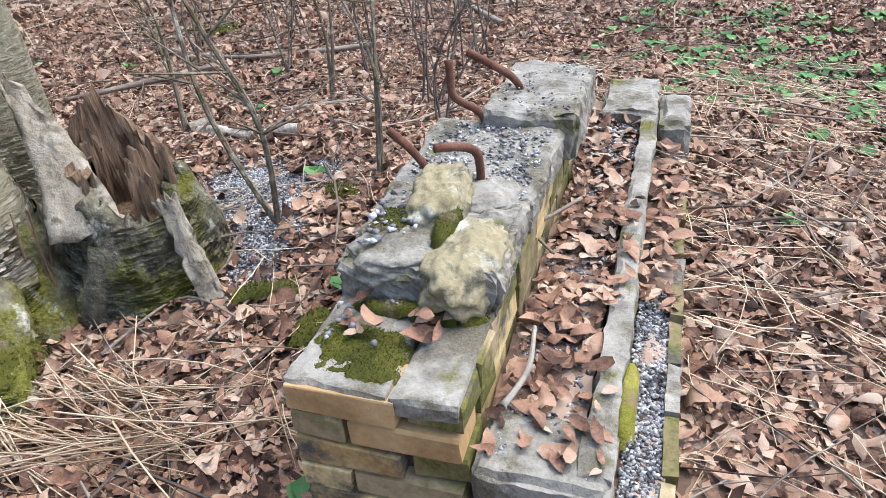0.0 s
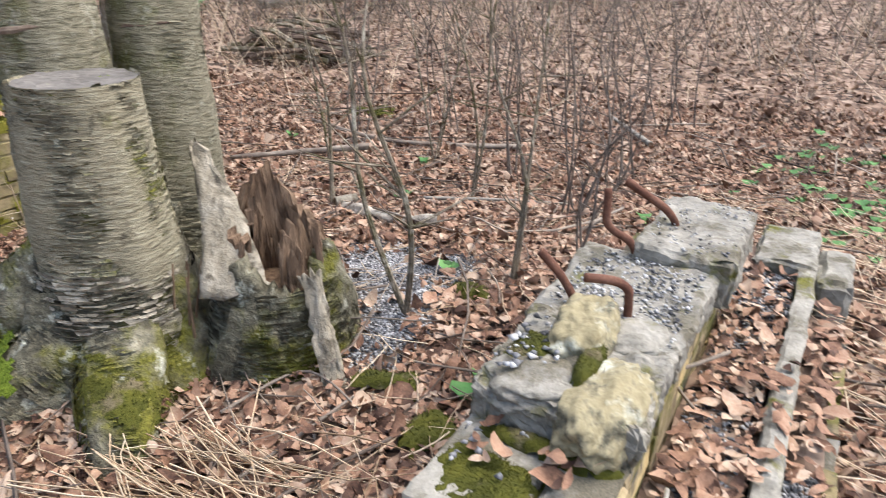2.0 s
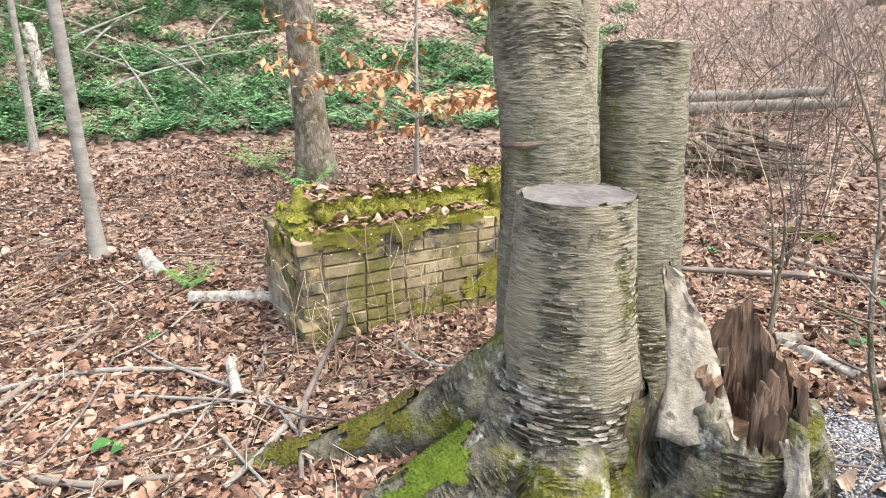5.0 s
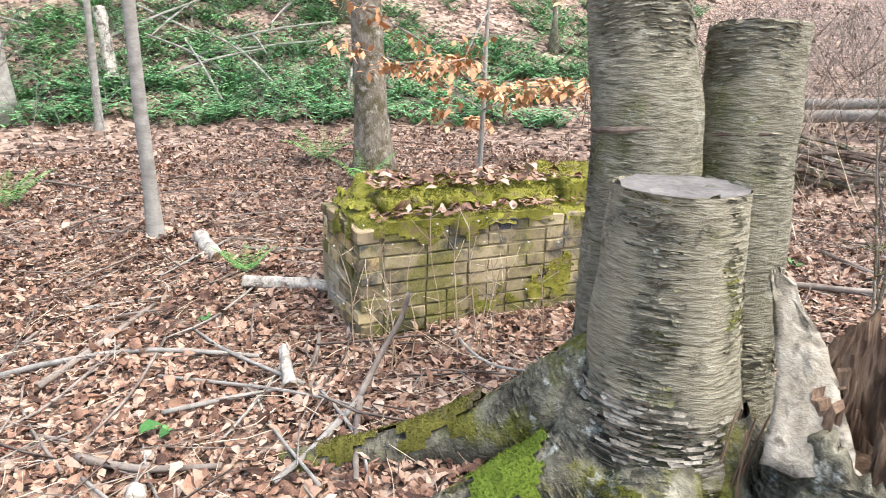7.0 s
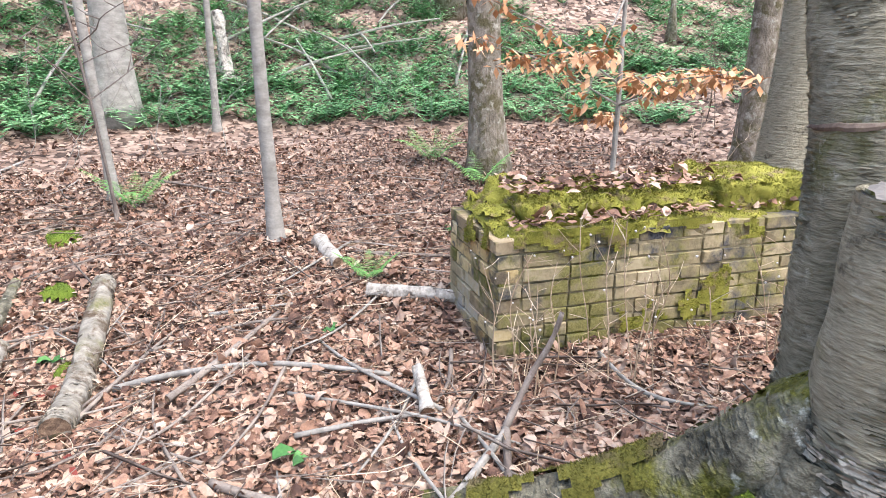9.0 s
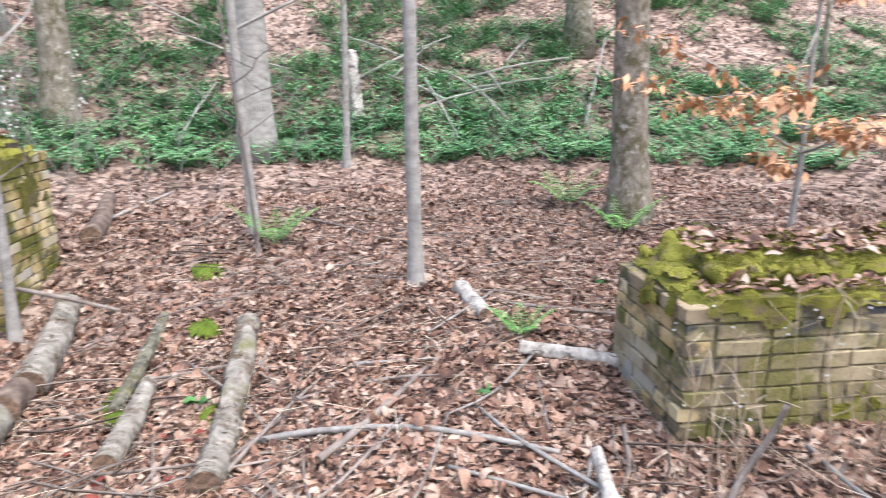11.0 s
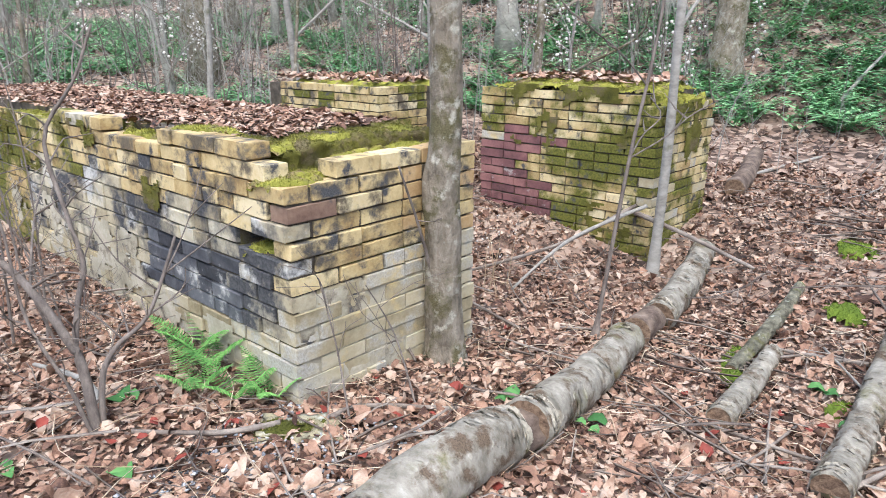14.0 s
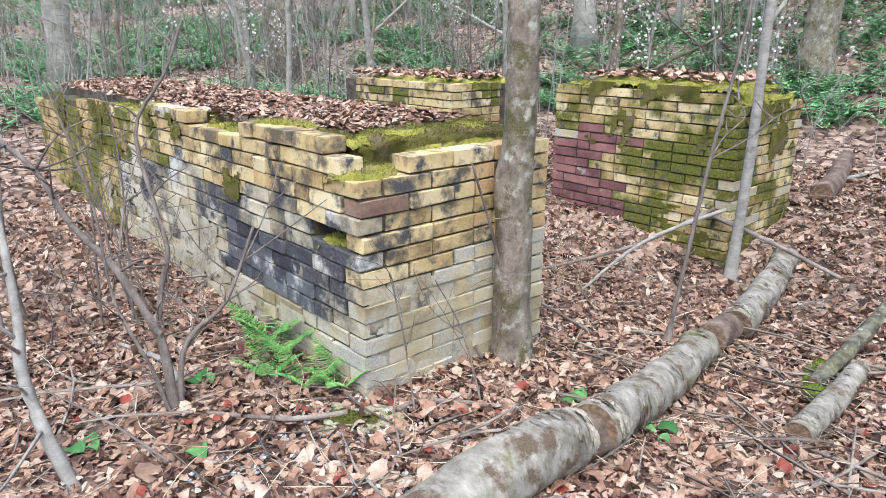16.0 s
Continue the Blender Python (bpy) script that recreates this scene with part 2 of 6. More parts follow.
m_mud = surf("muddy_mortar", [(0.12, 0.102, 0.058), (0.24, 0.205, 0.12), (0.37, 0.315, 0.2)], 12.0, 0.95, 0.8, 90.0, coord="World", over=MOSS, over_scale=5.0, over_at=0.56)
m_brick_mud = surf("mud_grown_firebrick", [(0.14, 0.118, 0.068), (0.27, 0.225, 0.13), (0.4, 0.335, 0.2), (0.5, 0.425, 0.275)], 9.0, 0.95, 0.8, 60.0, vary="object", amount=0.2, coord="World",
                   over=((0.12, 0.115, 0.035), (0.26, 0.235, 0.085)), over_scale=4.5, over_at=0.5, over2=SOOT, over2_scale=4.0, over2_at=0.57)
m_cut = surf("weathered_sawn_wood", [(0.07, 0.066, 0.06), (0.15, 0.142, 0.13), (0.24, 0.225, 0.205)], 6.0, 0.85, 0.4, 50.0,
             over=((0.2, 0.26, 0.04), (0.32, 0.36, 0.06)), over_scale=5.0, over_at=0.7)
m_stem = surf("dry_shrub_stem", [(0.06, 0.05, 0.042), (0.15, 0.125, 0.105), (0.27, 0.235, 0.2)], 8.0, 0.85, 0.4, 60.0, stretch=(3, 3, 1))
m_beech = surf("withered_beech_leaf", [(0.36, 0.17, 0.07), (0.55, 0.3, 0.15), (0.66, 0.42, 0.25)], 5.0, 0.7, 0.1, 60.0, vary="island", amount=0.3, coord="World")
m_fluff = surf("seed_fluff", [(0.5, 0.47, 0.42), (0.7, 0.68, 0.63)], 9.0, 0.95, 0.2, 80.0, coord="World")
m_red = surf("red_leaf", [(0.13, 0.03, 0.022), (0.28, 0.06, 0.04)], 9.0, 0.6, 0.2, 70.0)

# ---- building helpers ----


def part(name, bm, material, parent, label=""):
    me = bpy.data.meshes.new(name)
    bm.to_mesh(me)
    bm.free()
    me.materials.append(material)
    ob = new(name, me)
    ob.parent = parent
    if label:
        ob["label"] = label
    return ob


def smooth(ob):
    for p in ob.data.polygons:
        p.use_smooth = True
    return ob


def thing(name, m, label, category, group="", kind=""):
    ob = new(name)
    ob.empty_display_size = 0.1
    ob.matrix_world = m
    return tagged(ob, label, category, group, kind)


def raw(name, verts, faces, material, smooth_faces=False):
    """A mesh object straight from arrays: verts (n, 3), faces (m, k)."""
    me = bpy.data.meshes.new(name)
    n, (f, k) = len(verts), faces.shape
    me.vertices.add(n)
    me.vertices.foreach_set("co", np.ascontiguousarray(verts, dtype=np.float32).ravel())
    me.loops.add(f * k)
    me.loops.foreach_set("vertex_index", faces.astype(np.int32).ravel())
    me.polygons.add(f)
    me.polygons.foreach_set("loop_start", np.arange(0, f * k, k, dtype=np.int32))
    me.update(calc_edges=True)
    me.validate()
    me.materials.append(material)
    if smooth_faces:
        me.polygons.foreach_set("use_smooth", np.ones(len(me.polygons), dtype=bool))
    return new(name, me)


def tube(bm, pts, radii, segs=10, rough=0.0, seed=0, cap=True, lobes=0.0):
    """A limb along pts; rough: how uneven its skin is, as a share of the radius."""
    pts = [Vector(p) for p in pts]
    rings = []
    for i, p in enumerate(pts):
        a = pts[max(0, i - 1)]
        b = pts[min(len(pts) - 1, i + 1)]
        d = (b - a).normalized()
        up = Vector((0, 0, 1)) if abs(d.z) < 0.9 else Vector((1, 0, 0))
        s = d.cross(up).normalized()
        t = s.cross(d)
        ring = []
        for k in range(segs):
            w = 2 * math.pi * k / segs
            v = (s * math.cos(w) + t * math.sin(w))
            r = radii[i] * (1 + rough * noise.noise(v * 1.5 + p * (0.35 / max(0.03, radii[i])) + Vector((seed, 0, 0))) + rough * 0.5 * noise.noise((p + v * radii[i]) * 9 + Vector((seed, 0, 0))))
            r *= 1 + lobes * math.cos(3 * w + seed)
            ring.append(bm.verts.new(p + v * r))
        rings.append(ring)
    for a, b in zip(rings, rings[1:]):
        for k in range(segs):
            bm.faces.new((a[k], a[(k + 1) % segs], b[(k + 1) % segs], b[k]))
    if cap:
        bm.faces.new(list(reversed(rings[0])))
        bm.faces.new(rings[-1])
    bm.normal_update()
    return rings


def curve_pts(pts, n):
    """n points on a smooth line through pts."""
    P = [Vector(p) for p in pts]
    out = []
    for i in range(n):
        u = i / (n - 1) * (len(P) - 1)
        k = min(int(u), len(P) - 2)
        f = u - k
        p0, p1, p2, p3 = P[max(0, k - 1)], P[k], P[k + 1], P[min(len(P) - 1, k + 2)]
        out.append(0.5 * ((2 * p1) + (p2 - p0) * f + (2 * p0 - 5 * p1 + 4 * p2 - p3) * f * f + (3 * p1 - p0 - 3 * p2 + p3) * f ** 3))
    return out


def ground(x, y):
    """Height of the forest floor."""
    x, y = np.asarray(x, float), np.asarray(y, float)

    def hill(cx, cy, rx, ry):
        return np.exp(-(((x - cx) / rx) ** 2 + ((y - cy) / ry) ** 2))
    z = 0.2 * hill(0.2, 2.1, 1.9, 1.7) - 0.24 * hill(-5.6, -0.9, 1.5, 1.0) + 0.12 * hill(-6.2, 1.7, 1.6, 1.3) - 0.16 * hill(-4.4, 0.1, 1.0, 0.7)
    r = np.hypot(x + 1, y)
    yaw = np.degrees(np.arctan2(-(x + 1), y))
    steep = 0.10 + 0.42 / (1 + np.exp(-(yaw - 38) / 6)) / (1 + np.exp((yaw - 118) / 8))
    d = np.maximum(0, r - 9.3)
    z = z + steep * (np.sqrt(d * d + 2.0) - math.sqrt(2.0)) + 0.05 * np.maximum(0, r - 4.5) * (d < 1e9)
    z = z + 0.018 * np.sin(3.1 * x + 1.3 * y) + 0.014 * np.sin(5.3 * y - 2.2 * x + 1) + 0.008 * np.sin(11 * x + 7 * y)
    return z


def gz(x, y):
    return float(ground(x, y))


# ---- ground ----
u = np.linspace(-1, 1, 261)
gx = -2.5 + 11 * u + 160 * u ** 7
gy = 0.6 + 11 * u + 160 * u ** 7
GX, GY = np.meshgrid(gx, gy, indexing="ij")
nn = len(u)
verts = np.stack([GX, GY, ground(GX, GY)], -1).reshape(-1, 3)
i = np.arange(nn * nn).reshape(nn, nn)
faces = np.stack([i[:-1, :-1], i[1:, :-1], i[1:, 1:], i[:-1, 1:]], -1).reshape(-1, 4)
tagged(raw("ground", verts, faces, m_soil, True), "forest floor of brown leaf mould rising to a hillside", "ground", kind="structure")

# ---- brickwork ----
COURSE, LONG, SHORT, DEEP = 0.070, 0.236, 0.119, 0.112
TURN = 163
E1 = Vector((math.cos(radians(TURN)), math.sin(radians(TURN)), 0))
E2 = Vector((-E1.y, E1.x, 0))
rng = random.Random(5)
BRICKS = {}


def brick_mesh(length, material, k):
    key = (length, material.name, k)
    if key not in BRICKS:
        r = random.Random(str(key))
        bm = bmesh.new()
        bmesh.ops.create_cube(bm, size=1)
        for v in bm.verts:
            v.co = Vector((v.co.x * (length - 0.009), v.co.y * DEEP, v.co.z * (COURSE - 0.009)))
        bmesh.ops.bevel(bm, geom=bm.edges[:], offset=0.002 + 0.0025 * r.random(), segments=1, affect='EDGES')
        for v in bm.verts:
            v.co += Vector((r.uniform(-1, 1), r.uniform(-1, 1), r.uniform(-1, 1))) * 0.003
        me = bpy.data.meshes.new("brick")
        bm.to_mesh(me)
        bm.free()
        me.materials.append(material)
        BRICKS[key] = me
    return BRICKS[key]


def lay(parent, lx, ly, faces, z0, choose, seed=1, far=99.0):
    """Bricks on the faces of a block whose corner is its origin: y0 along x, x0 along y, y1 at the far y."""
    r = random.Random(seed)
    rest = bmesh.new()
    for face in faces:
        run = ly if face == "x0" else lx
        for c in range(24):
            z = z0 + (c + 0.5) * COURSE
            even = c % 2 == 0
            s = SHORT if ((face == "x0") == even) else 0.0
            if face == "y1":
                s = 0.0 if even else SHORT
            end = run
            if face == "x0" and "y1" in faces and even:
                end = run - SHORT
            if face == "x0" and "y1" in faces and not even:
                end = run
            if face == "y1":
                s = 0.0 if even else SHORT
            first = True
            while s < end - 0.04:
                length = LONG if (r.random() < 0.62 or first) else SHORT
                first = False
                if s + length > end - 0.03:
                    length = LONG if end - s > 0.17 else SHORT
                mid = s + length / 2
                m = choose(face, mid, z)
                if m is not None:
                    out = r.uniform(-0.007, 0.007)
                    if face == "y0":
                        p, t = (mid, DEEP / 2 - out, z), 0
                    elif face == "y1":
                        p, t = (mid, ly - DEEP / 2 + out, z), 180
                    else:
                        p, t = (DEEP / 2 - out, mid, z), 90
                    me = brick_mesh(length, m, r.randrange(4))
                    place = pose(*p, r.uniform(-0.6, 0.6), r.uniform(-0.5, 0.5), t + r.uniform(-0.7, 0.7))
                    if mid > far:
                        n0 = len(rest.verts)
                        rest.from_mesh(me)
                        rest.verts.ensure_lookup_table()
                        for v in rest.verts[n0:]:
                            v.co = place @ v.co
                    else:
                        ob = new("brick", me)
                        ob.parent = parent
                        ob.matrix_basis = place
                s += length
    if len(rest.verts):
        part("brick_rest", rest, m_brick_moss, parent, "mossy buff bricks further along")["kind"] = "stuff"
    else:
        rest.free()


def slab(bm, x0, x1, y0, y1, z0, z1, wob=0.006, cell=0.07, seed=0, round_=0.012):
    """A worn rectangular mass with uneven faces and softened edges."""
    tmp = bmesh.new()
    bmesh.ops.create_cube(tmp, size=1)
    for v in tmp.verts:
        v.co = Vector(((x0 + x1) / 2 + v.co.x * (x1 - x0), (y0 + y1) / 2 + v.co.y * (y1 - y0), (z0 + z1) / 2 + v.co.z * (z1 - z0)))
    for axis in range(3):
        size = (x1 - x0, y1 - y0, z1 - z0)[axis]
        cuts = min(60, int(size / cell))
        if cuts:
            es = [e for e in tmp.edges if abs((e.verts[0].co - e.verts[1].co).normalized()[axis]) > 0.9]
            bmesh.ops.subdivide_edges(tmp, edges=es, cuts=cuts, use_grid_fill=True)
    ctr = Vector(((x0 + x1) / 2, (y0 + y1) / 2, (z0 + z1) / 2))
    for v in tmp.verts:
        c = v.co.copy()
        near = sum((abs(c.x - x0) < 1e-4, abs(c.x - x1) < 1e-4, abs(c.y - y0) < 1e-4, abs(c.y - y1) < 1e-4, abs(c.z - z1) < 1e-4))
        n = noise.noise_vector(c * 7 + Vector((seed, 0, 0))) * wob + noise.noise_vector(c * 23 + Vector((seed, 0, 0))) * wob * 0.6 + noise.noise_vector(c * 70 + Vector((seed, 0, 0))) * wob * 0.35
        if near >= 2:
            n += (ctr - c).normalized() * round_ * (1 + 1.2 * noise.noise(c * 11))
        v.co = c + n
    me = bpy.data.meshes.new("slab")
    tmp.to_mesh(me)
    tmp.free()
    bm.from_mesh(me)
    bpy.data.meshes.remove(me)


def moss_pad(bm, cx, cy, z, rx, ry, h, seed, cell=0.016):
    """A cushion with a ragged outline lying at height z (a number or a function)."""
    nx, ny = max(6, int(2 * rx / cell)), max(6, int(2 * ry / cell))
    grid = {}
    for i in range(nx + 1):
        for j in range(ny + 1):
            a, b = 2 * i / nx - 1, 2 * j / ny - 1
            x, y = cx + a * rx, cy + b * ry
            q = Vector((x * 6 + seed, y * 6, seed * 1.7))
            rim = (abs(a) ** 3 + abs(b) ** 3) ** (1 / 3) + 0.5 * noise.noise(q) + 0.25 * noise.noise(q * 3)
            if rim > 0.98:
                continue
            up = h * (1 - max(0, rim) ** 3) * (0.75 + 0.5 * noise.noise(q * 1.6)) + 0.007 * noise.noise(q * 9) + 0.004 * noise.noise(q * 25)
            zz = z(x, y) if callable(z) else z
            grid[i, j] = bm.verts.new((x, y, zz - 0.012 + up - 0.07 * max(0, rim - 0.6)))
    for (i, j) in list(grid):
        k = ((i, j), (i + 1, j), (i + 1, j + 1), (i, j + 1))
        if all(c in grid for c in k):
            bm.faces.new([grid[c] for c in k])


def patch(bm, face, s0, s1, z0, z1, seed, thick=0.01, cut=0.05, cell=0.018, ly=0.0, drip=0.0):
    """A ragged skin of moss or render on a block's upright face, with holes where it has fallen off."""
    ns, nz = int((s1 - s0) / cell), int((z1 - z0) / cell)
    g = {}
    for i in range(ns + 1):
        for j in range(nz + 1):
            a, b = i / ns, j / nz
            sx, z = s0 + a * (s1 - s0), z0 + b * (z1 - z0)
            q = Vector((sx * 4 + seed, z * 4, seed))
            n = noise.noise(q) + 0.6 * noise.noise(q * 2.7) + 0.35 * noise.noise(q * 7)
            edge = max(abs(2 * a - 1) ** 4, (1 - b) ** 1.5 * drip + max(0, 2 * b - 1) ** 8 * (1 - drip) + (max(0, 1 - 2 * b) ** 4) * (1 - drip))
            if n * 0.8 - edge * 0.9 + 0.35 < cut:
                continue
            out = thick * (0.55 + 0.5 * n) + 0.003 * noise.noise(q * 16)
            p = (sx, -out, z) if face == "y0" else (sx, ly + out, z) if face == "y1" else (-out, sx, z)
            g[i, j] = bm.verts.new(p)
    for (i, j) in list(g):
        c = ((i, j), (i + 1, j), (i + 1, j + 1), (i, j + 1))
        if all(e in g for e in c):
            bm.faces.new([g[e] for e in c])
    loose = [v for v in bm.verts if not v.link_faces]
    for v in loose:
        bm.verts.remove(v)


def fuzz(ob, per_m2, size, seed=1):
    """Stands short moss shoots on every face of a moss pad."""
    r = np.random.default_rng(seed)
    me = ob.data
    V, F = [], []
    for p in me.polygons:
        vs = [np.array(me.vertices[v].co) for v in p.vertices]
        nrm = np.array(p.normal)
        if nrm[2] < 0:
            nrm = -nrm
        for k in range(int(p.area * per_m2 + r.random())):
            w = r.dirichlet(np.ones(len(vs)))
            c = sum(a * b for a, b in zip(w, vs))
            d = nrm + r.normal(0, 0.55, 3)
            d = d / np.linalg.norm(d) * size * r.uniform(0.5, 1.5)
            t = np.cross(d, r.normal(0, 1, 3))
            t = t / np.linalg.norm(t) * size * 0.22
            n0 = len(V)
            V += [c - t, c + t, c + d]
            F.append((n0, n0 + 1, n0 + 2))
    if F:
        f = raw("moss_shoots", np.array(V), np.array(F), me.materials[0])
        f.parent = ob
        f["kind"] = "stuff"


def mossy(ob, per_m2=9000, size=0.011):
    smooth(ob)
    ob["kind"] = "stuff"
    fuzz(ob, per_m2, size)
    return ob


def block_at(name, corner, label, z=0.0):
    return thing(name, pose(corner[0], corner[1], z, 0, 0, TURN), label, "brick wall")


# block beside the grown-in tree
A0 = Vector((-3.55, -1.77, 0))
wall_a = block_at("brick_block", A0, "long ruined block of buff firebrick, mossy, heaped with leaves")
AX, AY = 1.04, 4.9


def choose_a(face, s, z):
    if face == "y0":
        top = 0.84 if s < 0.24 else 0.91
        if z > top:
            return None
        if s < 0.02:
            return None
        q = noise.noise(Vector((s * 3, z * 4, 2)))
        if z < 0.44 + 0.1 * (s - 0.3) + 0.05 * q:
            return m_brick_lime
        if 0.84 < z and 0.36 < s < 0.5:
            return m_brick_brown
        if 0.69 < z < 0.77 and 0.02 < s < 0.3:
            return m_brick_brown
        return m_brick_orange if rng.random() < 0.16 else m_brick
    top = 0.84 if s < 0.19 else 0.98 if s < 0.95 else 0.91 if s < 1.55 else 0.95 if s < 2.3 else 0.9 - 0.02 * (s - 2.3)
    if z > top or (0.55 < z < 0.63 and s < 0.3):
        return None
    q = 0.06 * noise.noise(Vector((s * 2.2, z * 3, 5)))
    if 0.2 < z + q < 0.47 and 0.36 < s < 1.2:
        return m_brick_dark
    if z + q < 0.2:
        return m_brick_lime
    if z + q < 0.66:
        return m_brick_stain
    if s > 2.0:
        return m_brick_moss
    return m_brick_stain if rng.random() < 0.2 else m_brick


bm = bmesh.new()
slab(bm, 0.014, AX - 0.02, 0.014, AY, -0.45, 0.555, 0.003, 0.3, round_=0.0)
slab(bm, 0.125, AX - 0.02, 0.022, AY, 0.53, 0.64, 0.003, 0.3, round_=0.0)
slab(bm, 0.022, 0.13, 0.36, AY, 0.55, 0.64, 0.003, 0.3, round_=0.0)
slab(bm, 0.014, AX - 0.02, 0.014, AY, 0.635, 0.82, 0.003, 0.3, round_=0.0)
slab(bm, 0.16, AX - 0.1, 0.19, AY - 0.1, 0.7, 0.95, 0.02, 0.1, 3)
slab(bm, 0.1, AX - 0.05, 0.1, AY - 0.1, 0.7, 0.85, 0.006, 0.1, 5)
slab(bm, 0.02, 0.3, 0.25, AY - 0.1, 0.7, 0.88, 0.01, 0.1, 4)
slab(bm, 0.25, AX - 0.04, 0.1, 0.25, 0.75, 0.893, 0.006, 0.1, 8)
part("core", bm, m_mortar, wall_a)
bm = bmesh.new()
slab(bm, 0.13, AX - 0.08, 0.15, 0.46, 0.8, 0.962, 0.03, 0.02, 6, 0.018)
mossy(part("mossy_riser", bm, m_moss_olive, wall_a, "mossy stepped course along the top"), 22000, 0.009)
bm = bmesh.new()
moss_pad(bm, 0.55, 0.26, 0.955, 0.44, 0.1, 0.03, 1)
moss_pad(bm, 0.3, 0.14, 0.855, 0.28, 0.06, 0.025, 7)
moss_pad(bm, 0.63, 0.16, 0.903, 0.4, 0.085, 0.035, 10)
moss_pad(bm, 0.17, 0.17, 0.84, 0.2, 0.13, 0.035, 2)
moss_pad(bm, 0.08, 0.1, 0.845, 0.1, 0.12, 0.03, 8)
moss_pad(bm, 0.06, 0.24, 0.56, 0.07, 0.13, 0.03, 9)
moss_pad(bm, 0.12, 0.75, 0.985, 0.11, 0.2, 0.02, 3)
moss_pad(bm, 0.14, 1.3, 0.915, 0.11, 0.3, 0.03, 4)
moss_pad(bm, 0.14, 2.6, 0.9, 0.12, 0.9, 0.03, 5)
moss_pad(bm, 0.14, 4.1, 0.86, 0.12, 0.7, 0.03, 6)
mossy(part("moss", bm, m_moss, wall_a, "yellow-green cushion moss along the top edge"))
bm = bmesh.new()
patch(bm, "x0", 0.3, 2.3, -0.1, 0.2, 8, 0.009, 0.1)
patch(bm, "x0", 1.15, 1.9, 0.1, 0.45, 9, 0.009, -0.05)
patch(bm, "x0", 1.9, 3.4, 0.1, 0.5, 19, 0.008, 0.3)
smooth(part("render_coat", bm, m_render, wall_a, "patches of pale lime render"))["kind"] = "stuff"
bm = bmesh.new()
slab(bm, 0.03, AX - 0.06, 0.005, 0.05, -0.42, 0.4, 0.006, 0.03, 10, 0.0)
part("render_coat", bm, m_render, wall_a, "lime render filling the lower joints")
bm = bmesh.new()
patch(bm, "x0", 0.9, 1.3, 0.55, 0.78, 15, 0.012, 0.25)
patch(bm, "x0", 1.5, 2.4, 0.6, 0.95, 16, 0.012, 0.35, drip=1)
patch(bm, "x0", 2.4, 4.6, 0.4, 0.93, 17, 0.014, 0.2, drip=1)
mossy(part("moss", bm, m_moss_olive, wall_a, "moss creeping down the brick face"))

# block at the far end of the gap
B0 = Vector((-6.42, -0.90, 0))
wall_b = block_at("brick_block", B0, "free-standing firebrick block with heavy moss and purple bricks")
BX, BY = 0.95, 1.5


def choose_b(face, s, z):
    top = 0.93 if (face == "y0" or s < 0.07) else 1.03
    if z > top:
        return None
    if face == "x0":
        if s > 0.9 + 0.5 * noise.noise(Vector((s * 2.5, z * 4, 1))) + 0.25 * max(0, z) and z < 0.72 + 0.2 * noise.noise(Vector((s * 4, z, 6))):
            return m_brick_dark if z < 0.02 else m_brick_lime if rng.random() < 0.08 else m_brick_purple
        return m_brick_moss
    return m_brick_lime if rng.random() < 0.15 else m_brick_moss


bm = bmesh.new()
slab(bm, 0.014, BX, 0.014, BY, -0.5, 0.9, 0.003, 0.3, round_=0.0)
slab(bm, 0.03, BX - 0.05, 0.15, BY - 0.02, 0.8, 1.0, 0.006, 0.15, 2)
part("core", bm, m_mortar, wall_b)
bm = bmesh.new()
patch(bm, "x0", 0.0, 1.5, 0.3, 1.04, 81, 0.012, 0.3, drip=1)
patch(bm, "y0", 0.0, 0.9, 0.1, 0.95, 82, 0.012, 0.32, drip=1)
patch(bm, "x0", 0.05, 0.7, -0.3, 0.25, 83, 0.012, 0.3)
mossy(part("moss", bm, m_moss_olive, wall_b, "moss creeping down the brick face"), 6000, 0.009)
bm = bmesh.new()
moss_pad(bm, 0.47, 0.77, 1.035, 0.45, 0.72, 0.05, 11)
moss_pad(bm, 0.4, 0.07, 0.935, 0.4, 0.1, 0.1, 12)
moss_pad(bm, 0.13, 0.9, 1.035, 0.12, 0.55, 0.03, 13)
mossy(part("moss", bm, m_moss, wall_b, "thick green moss cap"))

C0 = Vector((-6.66, -3.22, 0))
wall_c = block_at("brick_block", C0, "low mossy end of a firebrick wall under leaves")


def choose_c(face, s, z):
    return None if z > 0.98 else m_brick_moss if rng.random() < 0.5 else m_brick


bm = bmesh.new()
slab(bm, 0.014, 0.9, 0.014, 1.6, -0.2, 0.96, 0.004, 0.3, round_=0.0)
part("core", bm, m_mortar, wall_c)
bm = bmesh.new()
moss_pad(bm, 0.46, 0.75, 0.985, 0.42, 0.74, 0.05, 15)
smooth(part("moss", bm, m_moss, wall_c))

# low mossy block behind the birch
M1 = Vector((-3.31, 1.85, 0))
MX, MY = 0.74, 1.78
M0 = M1 - E2 * MY
wall_m = block_at("brick_block", M0, "low stepped firebrick block thick with yellow-green moss")


def choose_m(face, s, z):
    if face == "x0":
        if z > 0.565:
            return None
        if s > MY - 0.35 and z < 0.12:
            return m_brick_dull
        return m_brick_mud
    if z > 0.6:
        return None
    return m_brick_lime if (z < 0.3 and s > 0.3) else m_brick_dull if rng.random() < 0.6 else m_brick


